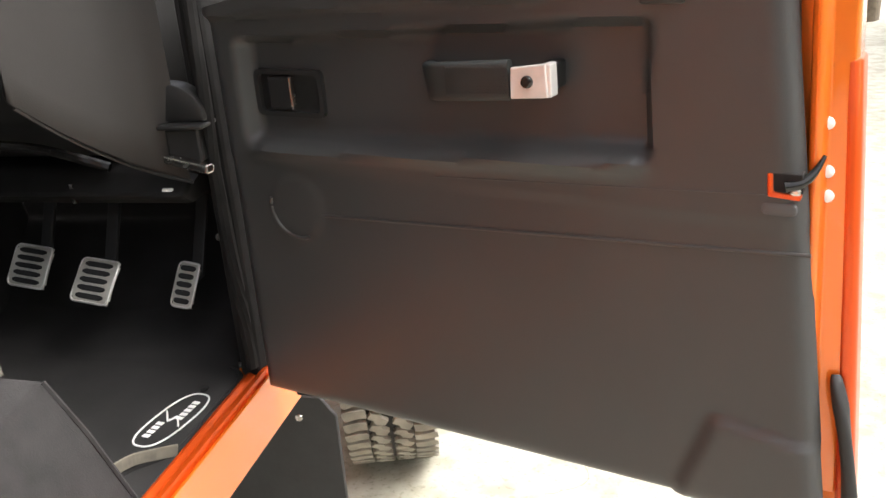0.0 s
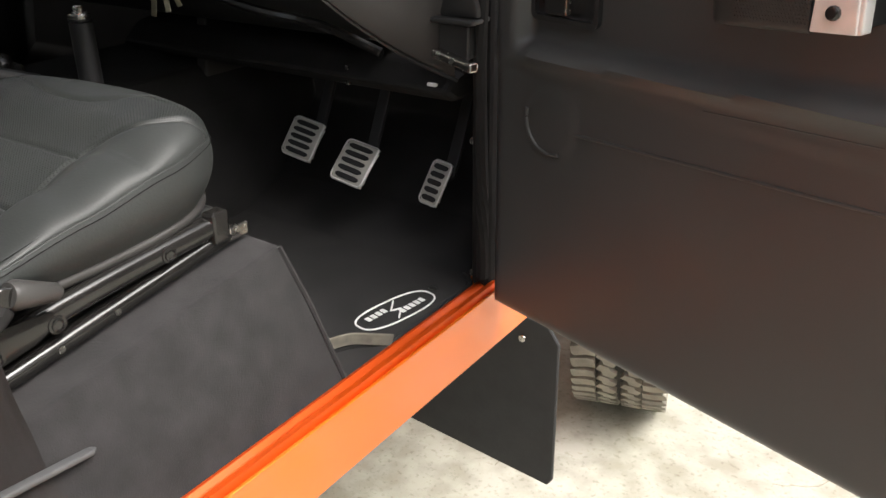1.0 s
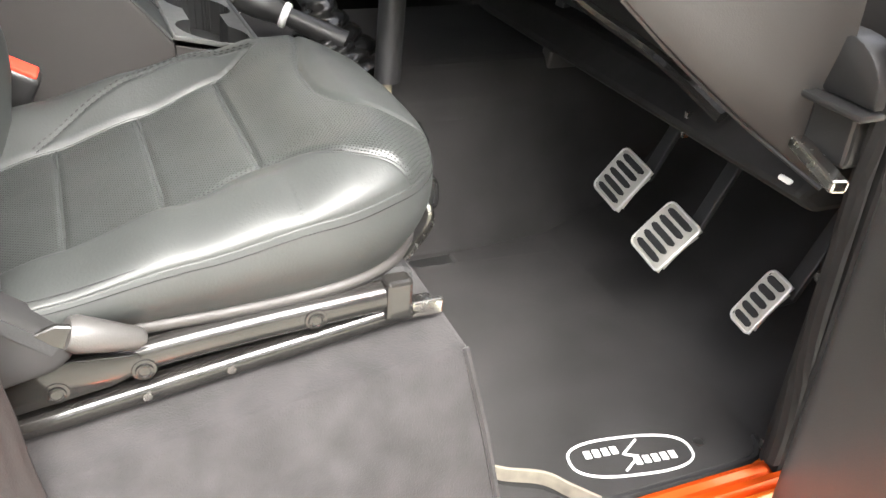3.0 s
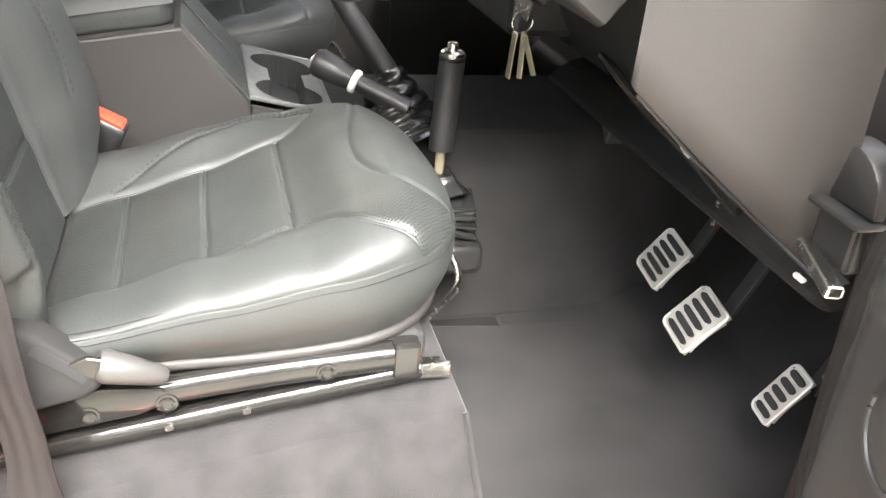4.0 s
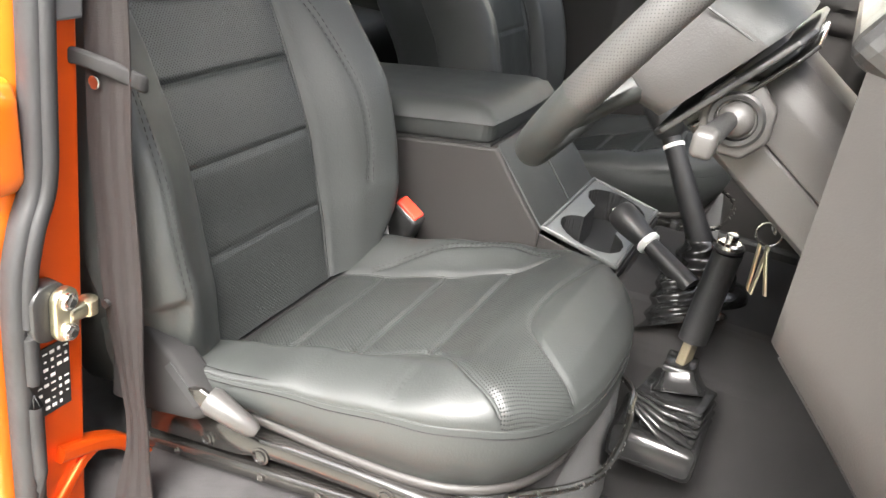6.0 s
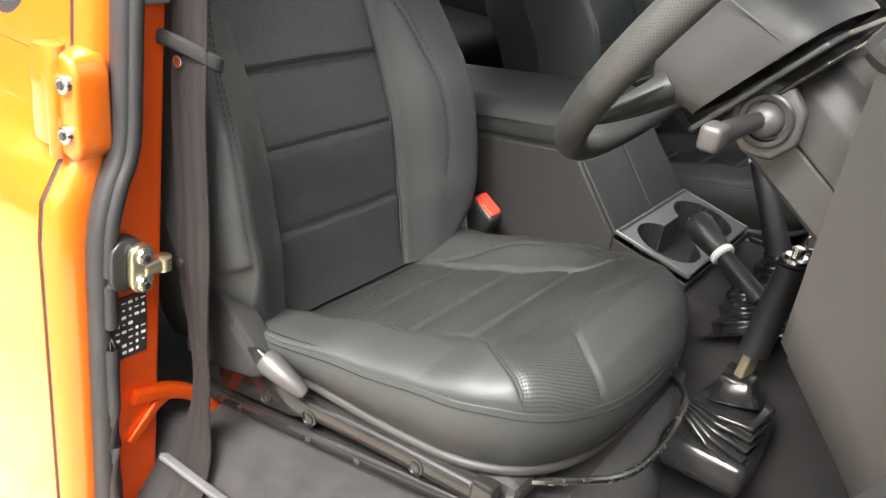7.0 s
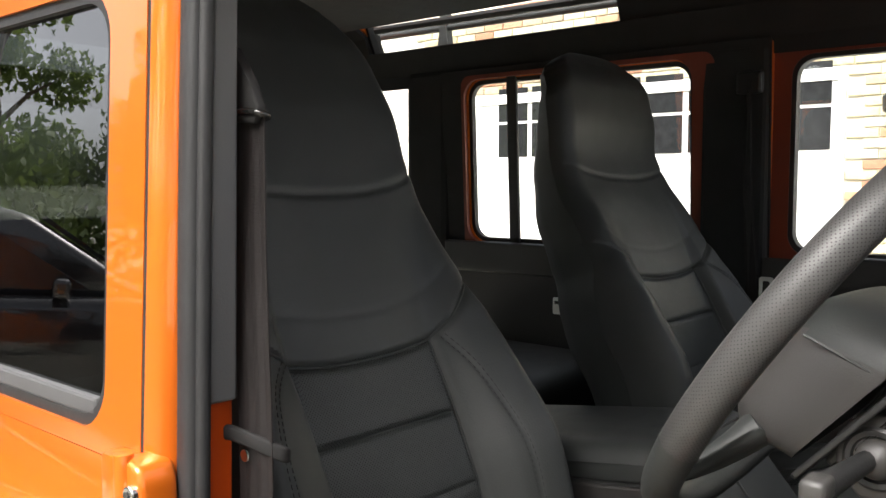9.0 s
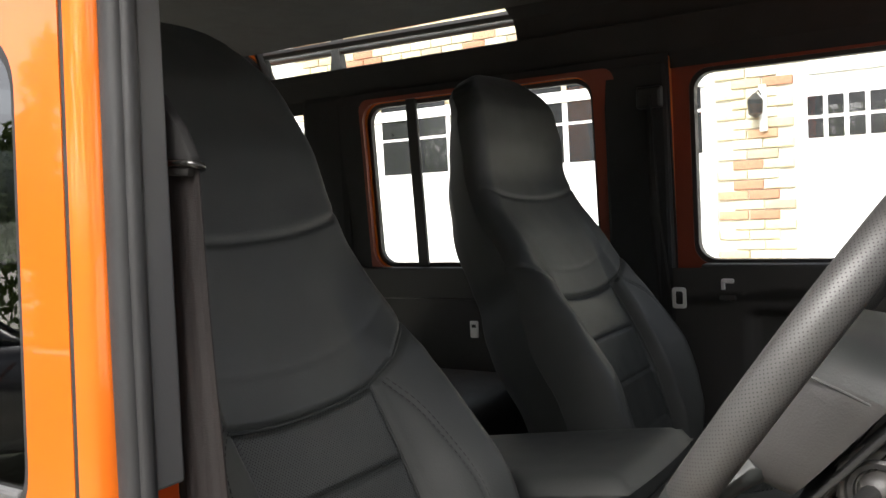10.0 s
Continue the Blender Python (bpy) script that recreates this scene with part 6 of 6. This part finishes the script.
def passenger_pillar():
    part("b_post", box((0.06, 0.150, 1.12), (-0.748, -0.838, 1.22), 0.010), HEADLINER, car, "black trimmed door pillar")
    b = thing("seat_belt", "black seat belt with a bright tongue on the far pillar", "seat belt", "seat belts")
    part("webbing", sweep([(-0.705, -0.80, 1.70), (-0.690, -0.79, 1.45), (-0.665, -0.76, 1.20), (-0.655, -0.73, 0.90)], rounded(0.002, 0.046, 0.0008, 1)), WEBBING, b)
    part("tongue", frame_ring(rounded(0.030, 0.045, 0.006, 3, (-0.728, 1.262)), rounded(0.016, 0.028, 0.004, 3, (-0.728, 1.262)), "x", -0.648, -0.645), PLATE, b, "bright buckle tongue")
    part("anchor", box((0.02, 0.06, 0.05), (-0.712, -0.80, 1.70), 0.008), PLASTIC, b)
    r = thing("rear_belt_tongue", "small bright rear belt tongue", "seat belt", "seat belts")
    part("tongue", box((0.004, 0.022, 0.040), (-0.556, -1.19, 1.19), 0.003), PLATE, r)
    part("slot", box((0.005, 0.012, 0.008), (-0.556, -1.19, 1.198), 0.001), PLASTIC, r)


passenger_pillar()


# ---- driver's belt ----
def driver_belt():
    b = thing("seat_belt", "dark woven seat belt hanging from the door pillar", "seat belt", "seat belts")
    # woven strap with lengthwise ridges, turned on edge a little near its foot
    line = spline([(0.680, -0.713, 1.548), (0.688, -0.703, 1.42), (0.697, -0.687, 1.27), (0.697, -0.686, 1.18), (0.697, -0.679, 1.10), (0.699, -0.671, 1.02), (0.700, -0.662, 0.95), (0.701, -0.654, 0.89), (0.711, -0.652, 0.80), (0.730, -0.648, 0.755), (0.748, -0.645, 0.715)], 5)
    rows = []
    for p in line:
        turn = radians(12) * step(1.06, 0.93, p.z) * (1 - step(0.89, 0.82, p.z))
        slim = 1 - 0.28 * step(1.06, 0.91, p.z) * (1 - step(0.88, 0.81, p.z))
        across, out = Vector((math.sin(turn), math.cos(turn), 0)), Vector((math.cos(turn), -math.sin(turn), 0))
        rows.append([p + across * (0.024 * slim * (2 * j / 30 - 1)) + out * (0.0005 * math.cos(6 * math.pi * j / 30)) for j in range(31)])
    part("webbing", patch(rows, 0.0016), WEBBING, b, smooth=60)
    part("top_anchor", prism([(-0.752, 1.560), (-0.748, 1.600), (-0.726, 1.606), (-0.700, 1.572), (-0.688, 1.548), (-0.694, 1.534), (-0.735, 1.538)], "x", 0.676, 0.688, 0.003, 2), MATTE, b, "black upper anchor", smooth=40)
    part("anchor_bolt", lathe([(0.011, 0.0), (0.011, 0.004), (0.006, 0.007), (0.001, 0.007)], pose(0.688, -0.732, 1.584, 0, 90, 0), 16), BLACKSTEEL, b, smooth=40)
    part("anchor_loop", tube(spline([(0.684, -0.733, 1.541), (0.688, -0.712, 1.546), (0.686, -0.690, 1.544), (0.676, -0.689, 1.541), (0.672, -0.712, 1.540)], 4, True), 0.0035, 8, closed=True), BLACKSTEEL, b, smooth=60)
    part("guide", sweep(spline([(0.722, -0.738, 1.250), (0.709, -0.716, 1.256), (0.704, -0.692, 1.254), (0.697, -0.668, 1.248), (0.688, -0.659, 1.242), (0.680, -0.664, 1.238)], 5), rounded(0.007, 0.014, 0.003, 3)), MATTE, b, "black belt guide loop", smooth=40)
    part("guide_screw", cyl(0.006, 0.004, pose(0.7005, -0.697, 1.236, 0, 90, 0), 12, bevel=0.001), STEEL, b)
    part("button", cyl(0.004, 0.004, pose(0.7015, -0.690, 1.03, 0, 90, 0), 10), PLASTIC, b)
    part("anchor_bar", sweep([(0.731, -0.684, 0.803), (0.728, -0.680, 0.802), (0.717, -0.586, 0.785), (0.714, -0.581, 0.784)], rounded(0.011, 0.006, 0.002, 2), scales=[0.6, 1, 1, 0.6]), TRIMGREY, b, "dull grey lower belt bar")
    part("floor_anchor", sweep(spline([(0.745, -0.714, 0.874), (0.70, -0.714, 0.860), (0.665, -0.711, 0.840), (0.634, -0.703, 0.803)], 5), rounded(0.016, 0.020, 0.004, 2), up=(0, 1, 0)), JAMB, b, "red-orange painted anchor bracket")
    part("floor_anchor_stay", sweep([(0.748, -0.715, 0.815), (0.715, -0.715, 0.848), (0.69, -0.715, 0.858)], rounded(0.012, 0.014, 0.003, 2), up=(0, 1, 0)), JAMB, b)
    k = thing("belt_buckle", "black belt buckle with a red release button", "belt buckle")
    mk = pose(0.205, -0.634, 0.962, -28, 14, -14)
    part("housing", box((0.028, 0.048, 0.075), m=mk, bevel=0.008, seg=3), PLASTIC, k, smooth=40)
    part("button", box((0.020, 0.038, 0.010), m=mk @ pose(0, 0, 0.036), bevel=0.003), RED, k, "red release button")
    part("stalk", sweep([mk @ Vector((0, 0.0, -0.035)), Vector((0.215, -0.66, 0.90))], rounded(0.02, 0.01, 0.003, 2)), PLASTIC, k)
    part("tag", box((0.002, 0.02, 0.04), m=mk @ pose(0.017, -0.018, -0.012, 30)), WHITE, k)


driver_belt()


def rear_bench():
    b = thing("rear_bench", "black leather rear bench seat", "rear seat")
    part("cushion", box((1.30, 0.42, 0.16), (-0.02, -1.27, 0.995), 0.05, 4), LEATHER, b, smooth=50)
    part("backrest", box((1.30, 0.14, 0.20), m=pose(-0.02, -1.55, 1.03, 12, 0, 0), bevel=0.05, seg=4), LEATHER, b, smooth=50)
    part("base", box((1.20, 0.36, 0.28), (-0.02, -1.28, 0.81), 0.01), PLASTIC, b)


rear_bench()


# ---- wheel and mud flap ----
def wheel():
    w = part("wheel", bmesh.new(), TYRE, car)
    cx, cy, cz, R, half = 0.702, 0.87, 0.437, 0.388, 0.098
    m = pose(cx, cy, cz, 0, 0, 17) @ pose(0, 0, 0, 0, 90, 0)
    prof = [(0.21, -half + 0.02), (0.24, -half), (0.33, -half - 0.006), (R - 0.02, -half + 0.012), (R - 0.008, -half + 0.03), (R - 0.008, half - 0.03), (R - 0.02, half - 0.012), (0.33, half + 0.006), (0.24, half), (0.21, half - 0.02)]
    part("tyre", lathe(prof, m, 64), TYRE, w, "dusty chunky all-terrain tyre", smooth=35)
    shoulder = [(-0.013, -0.029), (0.006, -0.030), (0.013, -0.024), (0.010, 0.004), (0.014, 0.028), (-0.008, 0.030), (-0.013, 0.010)]
    hook = [(-0.014, -0.024), (0.002, -0.027), (0.006, -0.008), (0.015, -0.002), (0.013, 0.024), (-0.002, 0.027), (-0.006, 0.006), (-0.015, 0.0)]
    bm = bmesh.new()
    n = 66
    for k in range(n):
        a = 2 * math.pi * k / n
        for off, ph, tw, plan in ((-0.076, 0, 10, shoulder), (-0.0262, 0.5, -20, hook), (0.0262, 0.1, 160, hook), (0.076, 0.6, 190, shoulder)):
            ang = a + ph * 2 * math.pi / n
            blk = prism([(p * (0.94 + 0.16 * ((k * 7 + 3) % 5) / 4), q * 0.86) for p, q in plan], "z", -0.009, 0.009, 0.0)
            bmesh.ops.transform(blk, matrix=m @ pose(0, 0, 0, 0, 0, math.degrees(ang)) @ pose(R - 0.006, 0, off, 0, 90, 0) @ pose(0, 0, 0, 0, 0, 90 + tw), verts=blk.verts)
            merge(bm, blk)
    part("tread", bm, TREAD, w, "dust-covered tread blocks")
    part("rim", lathe([(0.05, 0.03), (0.15, 0.03), (0.19, 0.06), (0.212, 0.09), (0.215, -0.10), (0.19, -0.10), (0.05, 0.0)], m, 40), BLACKSTEEL, w, smooth=40)


wheel()


def mud_flap():
    f = thing("mud_flap", "black rubber mud flap hung behind the front wheel", "mud flap")
    out = [(0.50, 0.585), (0.81, 0.585), (0.835, 0.55), (0.835, 0.27), (0.825, 0.255), (0.50, 0.285)]
    part("sheet", prism(out, "y", 0.170, 0.178, 0.002, 1), RUBBER, f)
    part("screw", cyl(0.007, 0.006, pose(0.768, 0.167, 0.545, 90), 12, bevel=0.002), STEEL, f)
    part("bracket", box((0.30, 0.03, 0.03), (0.66, 0.19, 0.58), 0.004), BLACKSTEEL, f)


mud_flap()


# ---- behind the camera: what the side window mirrors, and added greenery that blocks sky ----
def leaf_green(name, color, lit):
    """Leaf: a dull face that also lets some daylight through."""
    m, nt, p = nodes_of(name)
    n = add_noise(nt, 3, 6)
    c = ramp(nt, n.outputs["Fac"], [(0.3, shade(0.65, color)), (0.7, shade(1.35, color))])
    nt.links.new(c.outputs[0], p.inputs["Base Color"])
    p.inputs["Roughness"].default_value = 0.6
    glow = nt.nodes.new("ShaderNodeBsdfTranslucent")
    glow.inputs[0].default_value = (*lit, 1)
    mix = nt.nodes.new("ShaderNodeMixShader")
    mix.inputs[0].default_value = 0.4
    nt.links.new(p.outputs[0], mix.inputs[1])
    nt.links.new(glow.outputs[0], mix.inputs[2])
    nt.links.new(mix.outputs[0], nt.nodes["Material Output"].inputs["Surface"])
    return m


LEAF = leaf_green("green leaves", (0.10, 0.145, 0.045), (0.16, 0.22, 0.05))
BARK = surface("grey brown bark", (0.12, 0.09, 0.06), 0.9, vary=0.3, scale=20)
DARKPAINT = surface("near-black car paint", (0.012, 0.012, 0.014), 0.15, vary=0.05, coat=1.0)


def leaves(bm, centre, radii, count, size, rng):
    for _ in range(count):
        d = Vector((rng.gauss(0, 1), rng.gauss(0, 1), rng.gauss(0, 1))).normalized() * rng.uniform(0.35, 1.0)
        p = Vector(centre) + Vector((d.x * radii[0], d.y * radii[1], d.z * radii[2]))
        m = Matrix.Translation(p) @ Euler((rng.uniform(0, 6.3), rng.uniform(0, 6.3), rng.uniform(0, 6.3))).to_matrix().to_4x4()
        s = size * rng.uniform(0.6, 1.3)
        v = [bm.verts.new(m @ Vector(q)) for q in ((-s * 0.5, 0, 0), (0, -s * 0.3, 0.02 * s), (s * 0.6, 0, 0), (0, s * 0.3, 0.02 * s))]
        bm.faces.new(v)


def tree(x, y, h, seed):
    rng = random.Random(seed)
    t = thing("tree", "leafy green tree by the yard, the tall ones added to block sky", "tree", "trees by the yard")
    trunk = bmesh.new()
    top = Vector((x + rng.uniform(-0.3, 0.3), y + rng.uniform(-0.3, 0.3), h * 0.8))
    tube(spline([(x, y, 0.05), (x + 0.1, y, h * 0.35), top], 6), 0.16, 8, bm=trunk, scales=[1.2 - 0.9 * k / 12 for k in range(13)])
    crown = bmesh.new()
    for k in range(15):
        z = h * rng.uniform(0.3, 0.95)
        a = rng.uniform(0, 6.3)
        r = rng.uniform(0.5, 1.5) * (1.2 - z / h)
        p0 = Vector((x, y, z * 0.85))
        p1 = Vector((x + r * 1.3 * math.cos(a), y + r * 1.3 * math.sin(a), z + 0.4))
        tube([p0, p0.lerp(p1, 0.5) + Vector((0, 0, 0.12)), p1], 0.04, 5, bm=trunk, scales=[1.2, 0.8, 0.3])
        leaves(crown, p1, (rng.uniform(0.4, 0.8), rng.uniform(0.4, 0.8), rng.uniform(0.5, 0.9)), 700, 0.12, rng)
    part("trunk", trunk, BARK, t, smooth=50)
    part("crown", crown, LEAF, t)


# trees over 7 m are unseen, added to cut low sky light into the cabin
for k, (tx, ty, th) in enumerate(((3.2, -11.5, 4.4), (5.4, -13.0, 5.2), (7.6, -11.0, 4.6), (2.0, -14.5, 5.4), (9.8, -12.0, 4.6), (10.5, -7.0, 8.0), (9.5, -3.5, 7.5), (10.5, 0.5, 8.5), (9.2, 4.0, 7.5), (9.9, -9.3, 9.0), (9.0, -5.2, 8.5), (10.2, -1.6, 9.0), (9.4, 2.2, 8.5), (8.4, 6.0, 8.0), (6.2, 7.8, 8.0), (3.4, 8.6, 8.0))):
    tree(tx, ty, th, 40 + k)


def hedge():
    rng = random.Random(7)
    bm = bmesh.new()
    for k in range(26):
        f = k / 25
        c = Vector((1.0 + 10.5 * f, -10.2 + 0.8 * math.sin(k), 0.9 + 0.3 * math.sin(k * 1.7)))
        leaves(bm, c + Vector((0, 0, 0.2)), (0.6, 0.5, 1.3), 520, 0.14, rng)
    # unseen run on the door side, added to dim the horizon
    for k in range(34):
        f = k / 33
        c = Vector((8.6 + 0.5 * math.sin(k * 1.3), -9.5 + 16 * f, 1.1 + 0.3 * math.sin(k * 1.7)))
        leaves(bm, c, (0.5, 0.6, 1.4), 520, 0.14, rng)
    h = part("hedge", bm, LEAF)
    tagged(h, "rough green hedge by the yard, its side run added to block sky", "hedge", kind="stuff")


hedge()


def dark_car():
    c = thing("parked_car", "black estate car parked across the yard", "car")
    m = pose(2.6, -6.1, 0.05, 0, 0, -65)

    def put(bm):
        bmesh.ops.transform(bm, matrix=m, verts=bm.verts)
        return bm

    body = [(-2.2, 0.35), (-2.25, 0.75), (-2.1, 0.92), (1.1, 0.95), (2.1, 0.82), (2.25, 0.6), (2.2, 0.32)]
    part("body", put(prism(body, "x", -0.88, 0.88, 0.08, 4)), DARKPAINT, c, smooth=40)
    cab = [(-2.05, 0.90), (-1.75, 1.40), (-1.3, 1.50), (0.0, 1.50), (0.35, 1.42), (1.1, 0.94)]
    part("cabin", put(prism(cab, "x", -0.74, 0.74, 0.06, 4)), DARKPAINT, c, smooth=40)
    for s in (-1, 1):
        part("side_window", put(prism([(-1.8, 0.97), (-1.6, 1.34), (-0.55, 1.40), (-0.55, 0.97)], "x", *sorted((s * 0.735, s * 0.748)), 0.003)), PANE, c)
        part("side_window", put(prism([(-0.48, 0.97), (-0.48, 1.40), (0.05, 1.40), (0.72, 0.98)], "x", *sorted((s * 0.735, s * 0.748)), 0.003)), PANE, c)
        part("mirror", put(box((0.2, 0.1, 0.12), (s * 0.92, 0.55, 1.0), 0.03)), DARKPAINT, c)
        for y in (-1.4, 1.4):
            part("wheel", put(cyl(0.32, 0.2, pose(s * 0.80, y, 0.32, 0, 90, 0), 28, bevel=0.02)), RUBBER, c, smooth=40)
    part("windscreen", put(prism([(0.42, 1.40), (1.06, 0.97), (1.08, 0.985), (0.44, 1.42)], "x", -0.66, 0.66, 0.0)), PANE, c)


dark_car()
